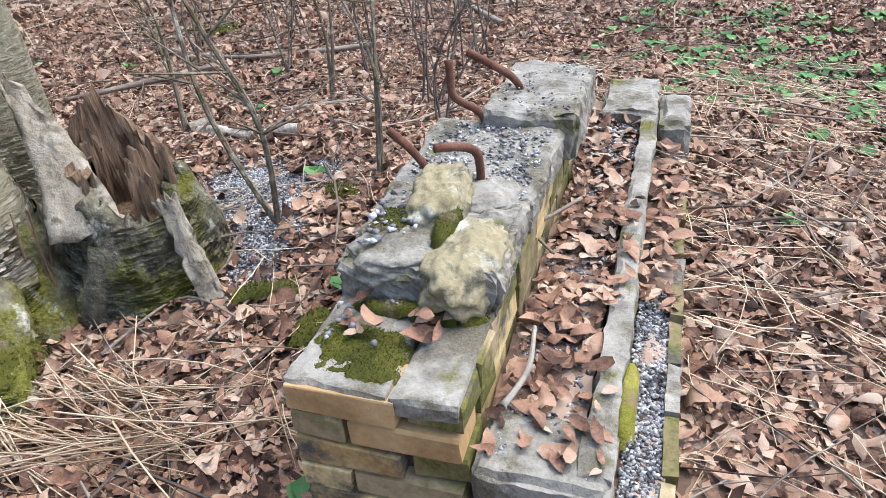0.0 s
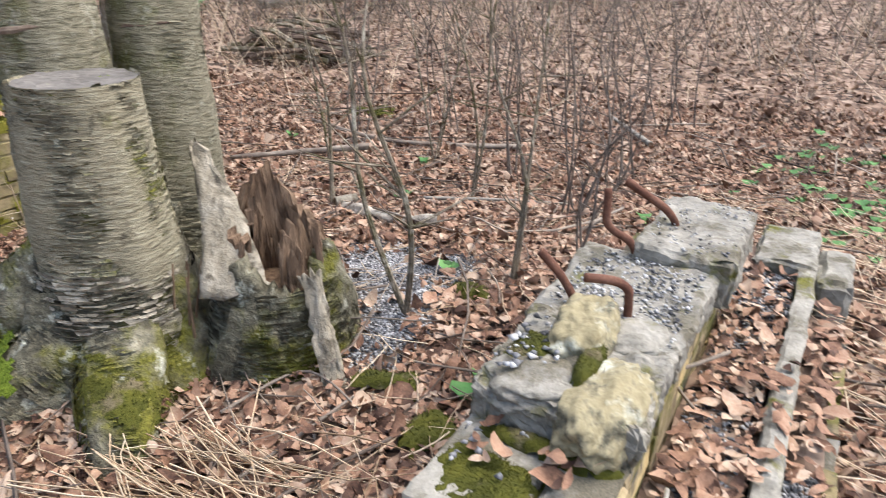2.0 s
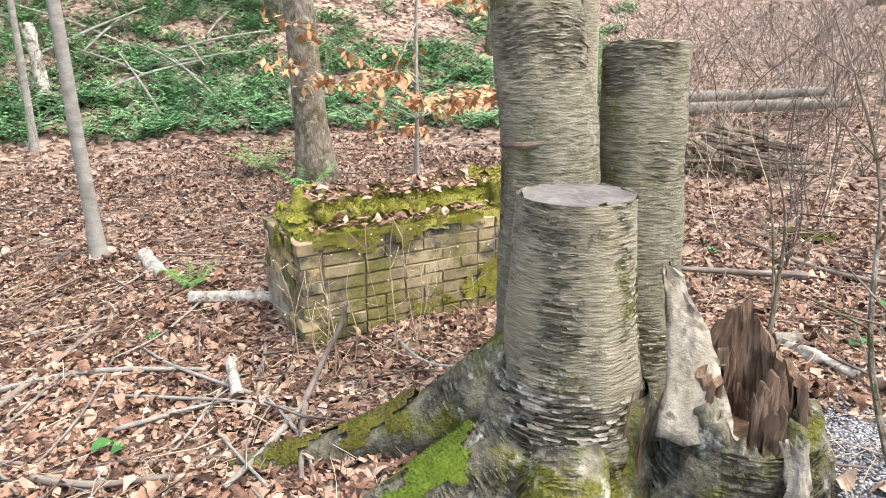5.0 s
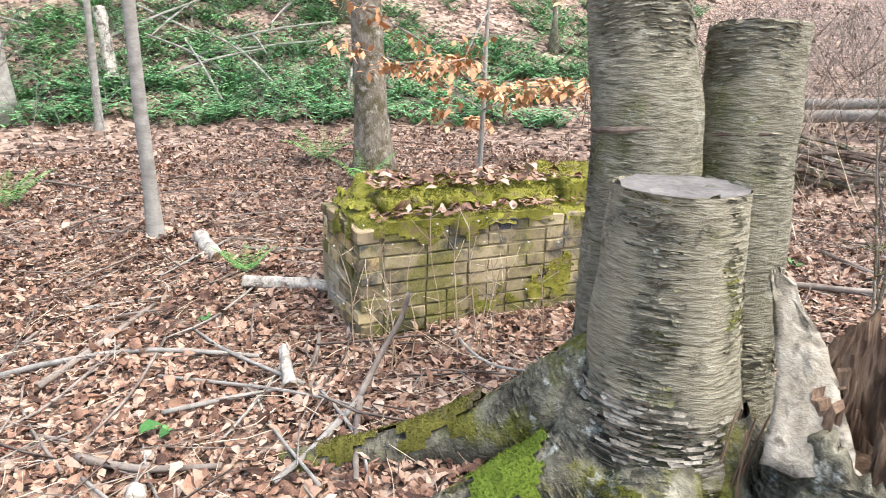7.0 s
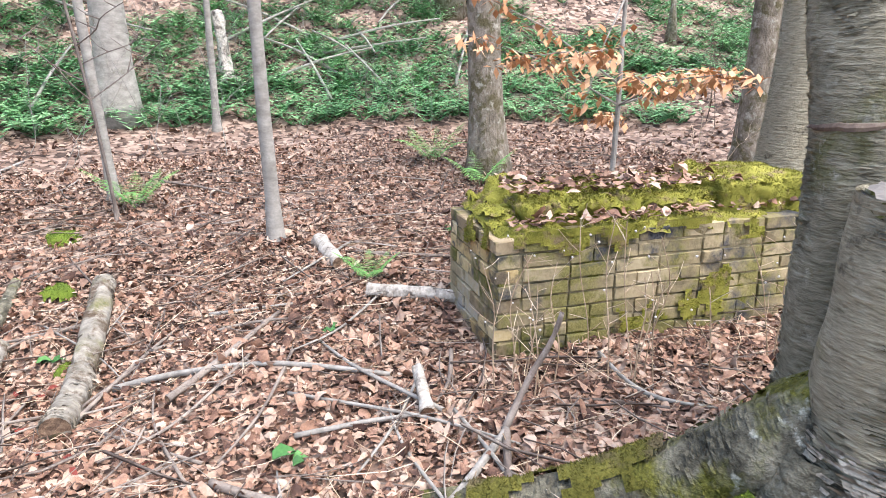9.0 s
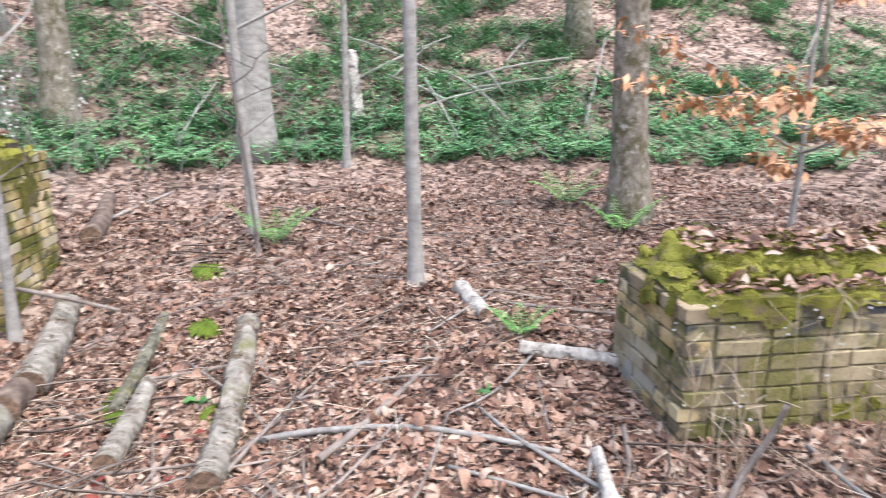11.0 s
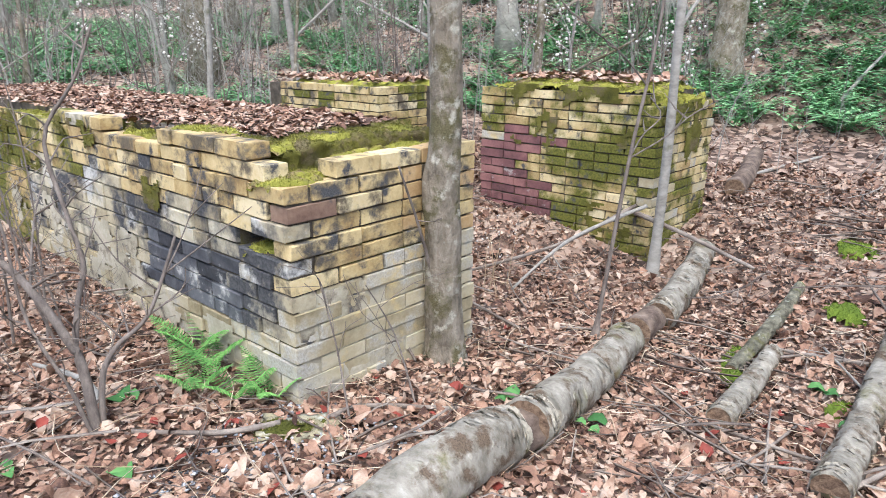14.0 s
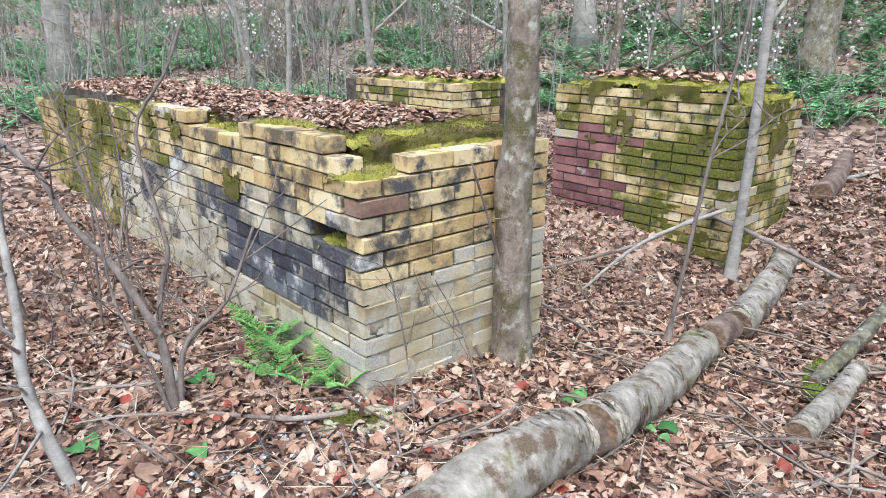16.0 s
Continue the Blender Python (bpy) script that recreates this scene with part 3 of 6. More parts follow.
bm = bmesh.new()
slab(bm, 0.012, MX, 0.0, MY - 0.018, -0.3, 0.545, 0.012, 0.05, round_=0.0)
part("core", bm, m_mud, wall_m)
bm = bmesh.new()
slab(bm, 0.2, MX - 0.02, 0.03, MY - 0.2, 0.5, 0.66, 0.06, 0.024, 5, 0.03)
mossy(part("mossy_tier", bm, m_moss, wall_m, "moss-grown upper course"), 14000, 0.014)
bm = bmesh.new()
slab(bm, 0.1, MX - 0.05, -0.02, 0.5, 0.5, 0.72, 0.035, 0.03, 6, 0.02)
mossy(part("mossy_tier", bm, m_moss, wall_m, "moss-grown upper course"), 14000, 0.014)
bm = bmesh.new()
patch(bm, "x0", 0.0, MY - 0.05, 0.36, 0.6, 91, 0.03, 0.25, drip=1)
patch(bm, "x0", MY - 0.5, MY - 0.02, 0.05, 0.6, 92, 0.02, 0.32, drip=1)
patch(bm, "x0", 0.1, MY - 0.5, 0.0, 0.4, 94, 0.014, 0.42)
patch(bm, "y1", 0.0, 0.45, 0.35, 0.62, 93, 0.018, 0.2, ly=MY, drip=1)
mossy(part("moss", bm, m_moss, wall_m, "moss hanging over the brick face"), 16000, 0.013)
bm = bmesh.new()
moss_pad(bm, 0.1, 0.8, 0.565, 0.11, 0.75, 0.035, 21)
moss_pad(bm, 0.12, 1.55, 0.57, 0.13, 0.2, 0.04, 22)
moss_pad(bm, 0.3, 1.0, 0.65, 0.12, 0.75, 0.035, 23)
moss_pad(bm, 0.6, 1.5, 0.62, 0.15, 0.2, 0.14, 24)
moss_pad(bm, 0.45, 1.62, 0.6, 0.3, 0.14, 0.05, 25)
moss_pad(bm, 0.3, 0.2, 0.72, 0.2, 0.2, 0.06, 26)
moss_pad(bm, 0.68, 0.8, 0.65, 0.08, 0.6, 0.06, 27)
mossy(part("moss", bm, m_moss, wall_m, "yellow-green cushion moss on every ledge"))

# narrow wall with iron hooks
W1 = Vector((-0.035, 0.85, 0))
WX, WY = 0.353, 1.53
W0 = W1 - E2 * WY
wall_w = block_at("brick_wall", W0, "narrow ruined brick wall capped with broken stone and moss")


def choose_w(face, s, z):
    if z > 0.535:
        return None
    if face == "x0":
        return m_brick_dull if rng.random() < 0.7 else m_brick
    return m_brick_orange if rng.random() < 0.35 else m_brick if rng.random() < 0.6 else m_brick_dull


bm = bmesh.new()
slab(bm, 0.02, WX - 0.02, 0.02, WY - 0.02, -0.2, 0.505, 0.003, 0.3, round_=0.0)
part("core", bm, m_mortar, wall_w)
bm = bmesh.new()
slab(bm, 0.006, 0.135, WY - 0.3, WY + 0.014, 0.5, 0.541, 0.004, 0.012, 31, 0.006)
part("cap_slab", bm, m_concrete, wall_w, "pale concrete capping")
bm = bmesh.new()
slab(bm, 0.141, WX + 0.004, WY - 0.3, WY + 0.014, 0.5, 0.539, 0.005, 0.012, 32, 0.006)
part("cap_slab", bm, m_concrete, wall_w, "pale concrete capping")
bm = bmesh.new()
slab(bm, 0.0, WX + 0.002, WY - 0.62, WY - 0.25, 0.525, 0.63, 0.02, 0.012, 33, 0.026)
part("cap_stone", bm, m_concrete, wall_w, "cracked grey mortar bed")


def rubble(cx, cy, cz, rx, ry, rz, seed, mat, label, turn=0, square=0.5):
    """A half-sunk broken stone with a pitted skin."""
    bm = bmesh.new()
    bmesh.ops.create_icosphere(bm, subdivisions=5, radius=1)
    for v in bm.verts:
        d = v.co.normalized()
        k = (abs(d.x) ** 3.5 + abs(d.y) ** 3.5 + abs(d.z) ** 3.5) ** (-1 / 3.5)
        p = d * (1 + square * (k - 1))
        o = Vector((seed, seed * 2, 0))
        n = 0.2 * noise.noise(d * 1.8 + o) + 0.1 * noise.noise(d * 4.5 + o) + 0.05 * noise.noise(d * 12 + o) + 0.025 * noise.noise(d * 30 + o)
        p = p * (1 + n)
        v.co = Vector((p.x * rx, p.y * ry, p.z * rz))
    bmesh.ops.transform(bm, matrix=pose(cx, cy, cz, 0, 0, turn), verts=bm.verts[:])
    return smooth(part("rubble_stone", bm, mat, wall_w, label))


rubble(0.085, WY - 0.34, 0.595, 0.08, 0.145, 0.064, 1.3, m_stone, "pale domed stone speckled with lichen", -4)
rubble(0.205, WY - 0.55, 0.62, 0.066, 0.125, 0.07, 4.1, m_stone, "pale blocky lichened stone", 4, 0.9)
rubble(0.245, WY - 0.34, 0.61, 0.1, 0.095, 0.035, 7.7, m_concrete, "lump of grey mortar", 20)
rubble(0.1, WY - 0.62, 0.605, 0.07, 0.09, 0.03, 9.2, m_concrete, "lump of grey mortar")
bm = bmesh.new()
slab(bm, -0.005, WX + 0.035, 0.42, WY - 0.6, 0.525, 0.612, 0.012, 0.016, 36)
part("cap_stone", bm, m_concrete, wall_w, "grey mortar bed strewn with chips")
bm = bmesh.new()
slab(bm, -0.045, 0.245, -0.02, 0.47, 0.52, 0.658, 0.014, 0.016, 37, 0.02)
part("cap_stone", bm, m_concrete, wall_w, "grey concrete block end")
bm = bmesh.new()
moss_pad(bm, 0.25, WY - 0.11, 0.543, 0.12, 0.13, 0.02, 41, 0.01)
moss_pad(bm, 0.28, WY - 0.42, 0.648, 0.08, 0.1, 0.02, 42, 0.01)
moss_pad(bm, 0.17, WY - 0.225, 0.545, 0.16, 0.03, 0.03, 43, 0.01)
moss_pad(bm, 0.15, WY - 0.42, 0.66, 0.025, 0.1, 0.02, 45, 0.008)
mossy(part("moss", bm, m_moss_dark, wall_w, "dark olive moss mat"), 60000, 0.005)


def hook(name, pts, r, label):
    o = Vector(pts[0])
    ob = thing(name, Matrix.Translation(o), label, "iron bar", "iron hooks on the wall")
    bm = bmesh.new()
    q = curve_pts([Vector(p) - o for p in pts], 22)
    tube(bm, q, [r] * len(q), 10, 0.16, o.x * 9)
    smooth(part("bar", bm, m_rust, ob))


def loc(parent, x, y, z):
    return parent.matrix_world @ Vector((x, y, z))


hook("iron_hook", [(0.03, 1.58, 0.58), (0.029, 1.577, 0.65), (0.02, 1.575, 0.69), (-0.02, 1.572, 0.708), (-0.085, 1.557, 0.716)], 0.0115, "bent rusty iron bar set in the wall top")
hook("iron_hook", [(-0.09, 1.6, 0.6), (-0.124, 1.607, 0.66), (-0.157, 1.612, 0.703), (-0.2, 1.615, 0.747)], 0.0115, "rusty iron bar slanting out of the wall")
hook("iron_hook", [(0.06, 1.945, 0.62), (0.035, 1.941, 0.66), (-0.012, 1.935, 0.69), (-0.037, 1.929, 0.722), (-0.04, 1.931, 0.765), (-0.043, 1.94, 0.818)], 0.012, "rusty iron bar bent upright")
hook("iron_hook", [(0.185, 2.131, 0.6), (0.18, 2.131, 0.655), (0.148, 2.127, 0.697), (0.09, 2.124, 0.737), (0.015, 2.124, 0.785)], 0.0125, "curved rusty iron bar rising from the wall")


# lower ledges on the other side of the wall
ledge = block_at("brick_ledge", W0, "low concrete ledge filled with gravel and leaves")
bm = bmesh.new()
slab(bm, -0.264, -0.205, -0.3, WY - 0.01, 0.05, 0.4, 0.011, 0.018, 51, 0.012)
part("kerb", bm, m_concrete, ledge, "worn concrete kerb")
bm = bmesh.new()
slab(bm, -0.265, -0.005, WY - 0.16, WY + 0.02, 0.05, 0.392, 0.008, 0.018, 52, 0.014)
part("end_slab", bm, m_concrete, ledge, "flat concrete end slab")
bm = bmesh.new()
slab(bm, -0.262, -0.045, -0.62, -0.22, 0.05, 0.408, 0.014, 0.018, 53, 0.018)
part("end_slab", bm, m_concrete, ledge, "broken concrete slab end")
bm = bmesh.new()
slab(bm, -0.2, 0.0, -0.5, WY - 0.15, 0.0, 0.355, 0.014, 0.05, 54)
part("fill", bm, m_soil, ledge, "dark soil and leaf fill")
bm = bmesh.new()
slab(bm, -0.36, -0.26, -0.1, WY + 0.25, 0.0, 0.29, 0.01, 0.05, 55)
part("fill", bm, m_soil, ledge)
for k in range(10):
    bm = bmesh.new()
    y = WY + 0.2 - k * 0.165
    slab(bm, -0.385, -0.352, y - 0.16, y, 0.1, 0.312 + rng.uniform(-0.03, 0.006), 0.006, 0.04, 60 + k, 0.008)
    part("edge_brick", bm, m_brick_dull if k % 3 else m_concrete, ledge)
bm = bmesh.new()
slab(bm, -0.39, -0.27, -0.6, -0.25, 0.05, 0.352, 0.012, 0.03, 72, 0.02)
part("edge_brick", bm, m_concrete, ledge)
bm = bmesh.new()
moss_pad(bm, -0.275, WY - 0.25, 0.39, 0.02, 0.14, 0.02, 44, 0.012)
smooth(part("moss", bm, m_moss, ledge))


BLOCKS = [(A0, AX, AY), (B0, BX, BY), (C0, 0.9, 1.6), (M0, MX, MY), (W0, WX, WY)]


def inside(x, y, pad=0.02):
    hit = np.zeros(len(x), bool)
    for o, lx, ly in BLOCKS:
        u_ = (x - o.x) * E1.x + (y - o.y) * E1.y
        v_ = (x - o.x) * E2.x + (y - o.y) * E2.y
        hit |= (u_ > -pad) & (u_ < lx + pad) & (v_ > -pad) & (v_ < ly + pad)
    u_ = (x - W0.x) * E1.x + (y - W0.y) * E1.y
    v_ = (x - W0.x) * E2.x + (y - W0.y) * E2.y
    hit |= (u_ > -0.4) & (u_ < 0.05) & (v_ > -0.62) & (v_ < WY + 0.1)
    hit |= np.hypot(x + 1.655, y - 1.81) < 0.24
    return hit

# ---- birch clump ----
birch = thing("birch_tree", pose(-1.655, 1.81, 0.0), "old multi-stemmed birch with flaky grey bark and mossy roots", "tree")


def rel(*p):
    return Vector(p) - Vector((-1.655, 1.81, 0.0))


def trunk_mesh(pts, radii, n, segs, rough, seed, lobes=0.0, cap=True):
    bm = bmesh.new()
    q = curve_pts(pts, n)
    rr = np.interp(np.linspace(0, len(radii) - 1, n), np.arange(len(radii)), radii)
    tube(bm, q, list(rr), segs, rough, seed, cap, lobes)
    return bm


def bark_flakes(parent, pts, radii, count, seed, material, size=0.03, zmin=0.0):
    """Peeling scales of bark, one mesh."""
    r = np.random.default_rng(seed)
    V, F = [], []
    P = np.array([list(p) for p in pts])
    for k in range(count):
        u_ = r.random() * (len(P) - 1)
        i_ = min(int(u_), len(P) - 2)
        f_ = u_ - i_
        c = P[i_] * (1 - f_) + P[i_ + 1] * f_
        rad = radii[i_] * (1 - f_) + radii[i_ + 1] * f_
        w = r.random() * 2 * math.pi
        ax = P[i_ + 1] - P[i_]
        ax = ax / np.linalg.norm(ax)
        s0 = np.cross(ax, (0.3, 1.0, 0.1))
        s0 = s0 / np.linalg.norm(s0)
        t0 = np.cross(ax, s0)
        o = s0 * math.cos(w) + t0 * math.sin(w)
        t = -s0 * math.sin(w) + t0 * math.cos(w)
        base = c + o * (rad * 0.985)
        if base[2] < zmin:
            continue
        a, h = size * r.uniform(0.5, 1.8), size * r.uniform(0.2, 0.5)
        lift = size * r.uniform(0.06, 0.32)
        s_ = 1 if r.random() < 0.6 else -1
        n0 = len(V)
        V += [base - t * a - o * a * a / rad * 0.5, base + t * a - o * a * a / rad * 0.5,
              base + t * a * 0.8 + ax * (s_ * h) + o * lift * r.uniform(0.3, 1) - o * a * a / rad * 0.4, base - t * a * 0.7 + ax * (s_ * h * r.uniform(0.5, 1.2)) + o * lift - o * a * a / rad * 0.4]
        F.append((n0, n0 + 1, n0 + 2, n0 + 3))
    ob = raw("bark_scales", np.array(V), np.array(F), material)
    ob.parent = parent
    return tagged(ob, "curling grey bark scales", kind="stuff")


stem = [(-1.655, 1.81, -0.1), (-1.655, 1.81, 0.12), (-1.652, 1.81, 0.35), (-1.65, 1.81, 0.7), (-1.65, 1.81, 1.07)]
SR = [0.36, 0.3, 0.248, 0.205, 0.178]
sp = [rel(*p) for p in stem]
smooth(part("sawn_stem", trunk_mesh(sp, SR, 34, 48, 0.1, 1, 0.03, False), m_birch, birch, "sawn-off grey birch stem"))


def sawn_face(centre, radius, label):
    """The cut across a stem: rings of faces with a ragged rim."""
    bm = bmesh.new()
    rows_ = []
    for q in range(9):
        row = []
        for k in range(48):
            c, s_ = math.cos(2 * math.pi * k / 48), math.sin(2 * math.pi * k / 48)
            rim = 1 + 0.06 * noise.noise(Vector((c * 2, s_ * 2, 1)))
            row.append(bm.verts.new(centre + Vector((c, s_, 0)) * (radius * q / 8 + 0.002) * rim + Vector((0, 0, 0.007 * noise.noise(Vector((c * q * 0.8, s_ * q * 0.8, 3)))))))
        rows_.append(row)
    for a, b in zip(rows_, rows_[1:]):
        for k in range(48):
            bm.faces.new((a[k], a[(k + 1) % 48], b[(k + 1) % 48], b[k]))
    part("sawn_face", bm, m_cut, birch, label)


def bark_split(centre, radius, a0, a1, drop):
    """A raised dark sliver running part of the way round a trunk, its colour painted as a crack's shade."""
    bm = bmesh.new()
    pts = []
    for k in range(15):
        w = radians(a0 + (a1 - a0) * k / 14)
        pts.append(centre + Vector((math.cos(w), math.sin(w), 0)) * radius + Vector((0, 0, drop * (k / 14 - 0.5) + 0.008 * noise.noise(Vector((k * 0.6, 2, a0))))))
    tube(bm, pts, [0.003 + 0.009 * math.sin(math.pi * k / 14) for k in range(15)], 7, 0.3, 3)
    # m_rot_dark serves here as the crack's shade colour
    part("split", bm, m_rot_dark, birch, "raised dark sliver painted as the shade inside a bark crack")


sawn_face(rel(-1.65, 1.81, 1.068), 0.176, "grey weathered sawn face with a moss spot")
sawn_face(rel(-1.79, 2.44, 1.5), 0.158, "weathered sawn face edged with moss")
# no groove is cut: dark slivers on the bark carry the cracks' shade
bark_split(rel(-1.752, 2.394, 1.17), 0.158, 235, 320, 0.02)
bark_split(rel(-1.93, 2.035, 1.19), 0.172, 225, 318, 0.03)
bm = bmesh.new()
moss_pad(bm, 0.075, 0.06, 1.07, 0.05, 0.03, 0.014, 71, 0.006)
mossy(part("moss", bm, m_moss_bright, birch, "spot of bright moss on the sawn face"), 40000, 0.005)
LT = [(-1.84, 1.93, -0.05), (-1.87, 1.98, 0.5), (-1.92, 2.03, 1.17), (-2.04, 2.1, 1.6), (-2.2, 2.2, 2.4), (-2.4, 2.3, 4.5), (-2.6, 2.4, 8.0)]
LR = [0.25, 0.19, 0.17, 0.165, 0.155, 0.12, 0.06]
RT = [(-1.68, 2.25, -0.05), (-1.7, 2.29, 0.25), (-1.72, 2.33, 0.5), (-1.75, 2.39, 1.13), (-1.79, 2.44, 1.505)]
RR = [0.24, 0.205, 0.18, 0.16, 0.157]
for pts, rad, sd in ((LT, LR, 2), (RT, RR, 3)):
    smooth(part("trunk", trunk_mesh([rel(*p) for p in pts], rad, 60, 32, 0.1, sd, 0.02), m_birch_dark, birch))
    bark_flakes(birch, [rel(*p) for p in pts[:5]], rad[:5], 5200, sd, m_birch_dark, 0.026, 0.3)
    if pts is RT:
        continue
    bm = bmesh.new()
    r_ = random.Random(sd)
    for k in range(9):
        h = r_.uniform(3.2, 7.4)
        b0 = rel(*np.array([np.interp(h, [p[2] for p in pts], [p[j] for p in pts]) for j in range(3)]))
        w = r_.uniform(0, 6.28)
        d = Vector((math.cos(w), math.sin(w), 0.7))
        q = curve_pts([b0, b0 + d * 0.6, b0 + d * 1.3 + Vector((0, 0, 0.2)), b0 + d * 2.2 + Vector((0, 0, -0.1))], 10)
        tube(bm, q, list(np.linspace(0.04, 0.006, 10)), 6, 0.1, k)
    part("limbs", bm, m_birch, birch)
foot = [rel(-1.655, 1.81, -0.1), rel(-1.655, 1.81, 0.12), rel(-1.652, 1.81, 0.3), rel(-1.65, 1.81, 0.44)]
smooth(part("foot", trunk_mesh(foot, [0.42, 0.335, 0.268, 0.228], 40, 72, 0.3, 21, 0.08, False), m_birch_base, birch, "dark cracked bark round the foot"))
bark_flakes(birch, foot, [0.42, 0.335, 0.27, 0.235], 4200, 27, m_birch_base, 0.03, 0.0)
bark_flakes(birch, [rel(-1.655, 1.81, 0.3), rel(-1.652, 1.81, 0.5)], [0.278, 0.236], 520, 28, m_sheet, 0.026, 0.0)
bark_flakes(birch, sp[1:], SR[1:], 4200, 7, m_birch, 0.023, 0.35)
bark_flakes(birch, sp, SR, 1500, 8, m_birch_base, 0.03, 0.02)
for pts, rad, sd in (([(-1.7, 1.78, 0.6), (-1.82, 1.74, 0.45), (-1.93, 1.7, 0.33), (-2.08, 1.61, 0.19), (-2.26, 1.46, 0.08), (-2.45, 1.22, 0.03), (-2.7, 0.98, -0.03)], [0.08, 0.13, 0.14, 0.12, 0.09, 0.065, 0.03], 4),
                     ([(-1.68, 1.7, 0.32), (-1.76, 1.58, 0.2), (-1.86, 1.42, 0.1), (-1.98, 1.22, 0.02), (-2.1, 1.0, -0.05)], [0.11, 0.13, 0.12, 0.09, 0.04], 5),
                     ([(-1.6, 1.72, 0.3), (-1.5, 1.58, 0.15), (-1.39, 1.41, 0.05), (-1.3, 1.24, -0.03)], [0.13, 0.15, 0.13, 0.07], 6),
                     ([(-1.55, 1.95, 0.3), (-1.4, 2.05, 0.14), (-1.25, 2.2, 0.0)], [0.1, 0.12, 0.07], 7)):
    smooth(part("root", trunk_mesh([rel(*p) for p in pts], rad, 30, 26, 0.32, sd, 0.06), m_birch_base, birch, "mossy flaring root"))
    bark_flakes(birch, [rel(*p) for p in pts], [a * 1.02 for a in rad], 900, sd + 20, m_birch_base, 0.022, -0.02)


def moss_on(pts, rad, spread, seed, up=0.02, cover=0.3):
    """A sleeve of moss over the upper side of a limb."""
    out = bmesh.new()
    q = curve_pts(pts, 26)
    rr = np.interp(np.linspace(0, len(rad) - 1, 26), np.arange(len(rad)), rad)
    g = {}
    for i_, p in enumerate(q):
        d = (q[min(25, i_ + 1)] - q[max(0, i_ - 1)]).normalized()
        s_ = d.cross(Vector((0, 0, 1))).normalized()
        t_ = s_.cross(d)
        for k in range(21):
            w = radians(-spread + 2 * spread * k / 20)
            v = t_ * math.cos(w) + s_ * math.sin(w)
            at = p + v * rr[i_]
            nz = noise.noise(at * 7 + Vector((seed, 0, 0))) + 0.5 * noise.noise(at * 19)
            rim = max(abs(k / 10 - 1), abs(i_ / 12.5 - 1)) ** 4
            if nz * 0.9 - rim + cover > 0:
                g[i_, k] = out.verts.new(p + v * (rr[i_] + up * (0.6 + 0.6 * nz) + 0.006 * noise.noise(at * 60)))
    for (a_, b_) in list(g):
        ks = ((a_, b_), (a_ + 1, b_), (a_ + 1, b_ + 1), (a_, b_ + 1))
        if all(c in g for c in ks):
            out.faces.new([g[c] for c in ks])
    return out


mossy(part("moss", moss_on([rel(-1.76, 1.58, 0.2), rel(-1.86, 1.42, 0.1), rel(-1.98, 1.22, 0.03)], [0.13, 0.12, 0.09], 75, 2), m_moss_bright, birch, "bright green moss"), 20000, 0.01)
mossy(part("moss", moss_on([rel(-2.06, 1.62, 0.22), rel(-2.26, 1.46, 0.09), rel(-2.45, 1.22, 0.03), rel(-2.7, 0.98, -0.02)], [0.125, 0.095, 0.068, 0.035], 90, 6, 0.016, 0.2), m_moss_olive, birch, "olive moss"), 26000, 0.009)
mossy(part("moss", moss_on([rel(-1.55, 1.65, 0.22), rel(-1.5, 1.58, 0.15), rel(-1.39, 1.41, 0.05), rel(-1.32, 1.28, 0.0)], [0.14, 0.15, 0.13, 0.09], 60, 9, 0.012, 0.1), m_moss_dark, birch, "olive moss"))

# rotten stump beside the birch
SX, SY = -1.13, 1.98
stump = thing("rotten_stump", pose(SX, SY, 0.05), "broken rotten birch stump with peeling white bark", "tree stump")


def shell(r0, r1, hts, thick, seed, arc=(0, 360), n=40):
    bm = bmesh.new()
    rows_ = []
    m = 12
    for k in range(n + 1):
        w = radians(arc[0] + (arc[1] - arc[0]) * k / n)
        top = hts(k / n) + 0.06 * noise.noise(Vector((k * 0.35, seed, 0))) + 0.035 * noise.noise(Vector((k * 1.7, seed, 4)))
        col = []
        for j in range(m + 1):
            h = top * j / m
            at = Vector((math.cos(w) * 2 + seed, math.sin(w) * 2, h * 5))
            rad = (r0 + (r1 - r0) * j / m) * (1 + 0.16 * noise.noise(at) + 0.09 * noise.noise(at * 3.1) + 0.05 * noise.noise(at * 7))
            col.append((bm.verts.new((math.cos(w) * rad, math.sin(w) * rad, h)), bm.verts.new((math.cos(w) * (rad - thick), math.sin(w) * (rad - thick), h + 0.012))))
        rows_.append(col)
    for a, b in zip(rows_, rows_[1:]):
        for j in range(m):
            bm.faces.new((a[j][0], b[j][0], b[j + 1][0], a[j + 1][0]))
            bm.faces.new((a[j][1], a[j + 1][1], b[j + 1][1], b[j][1]))
        bm.faces.new((a[m][0], b[m][0], b[m][1], a[m][1]))
    return bm


smooth(part("base", shell(0.3, 0.2, lambda f: 0.38 + 0.05 * math.sin(20 * f), 0.05, 2, n=90), m_birch_base, stump, "mossy bark round the foot"))
bark_flakes(stump, [Vector((0, 0, 0)), Vector((0, 0, 0.36))], [0.31, 0.22], 2200, 61, m_birch_base, 0.028, 0.0)
part("wood", shell(0.2, 0.15, lambda f: 0.5 + 0.18 * max(0, math.cos(2 * math.pi * (f - 0.5))), 0.03, 5, (10, 250), 60), m_rot, stump, "brown rotten heartwood")
part("wood", shell(0.15, 0.1, lambda f: 0.44 + 0.12 * math.sin(9 * f), 0.03, 15, (-60, 210), 70), m_rot, stump, "brown rotten heartwood")
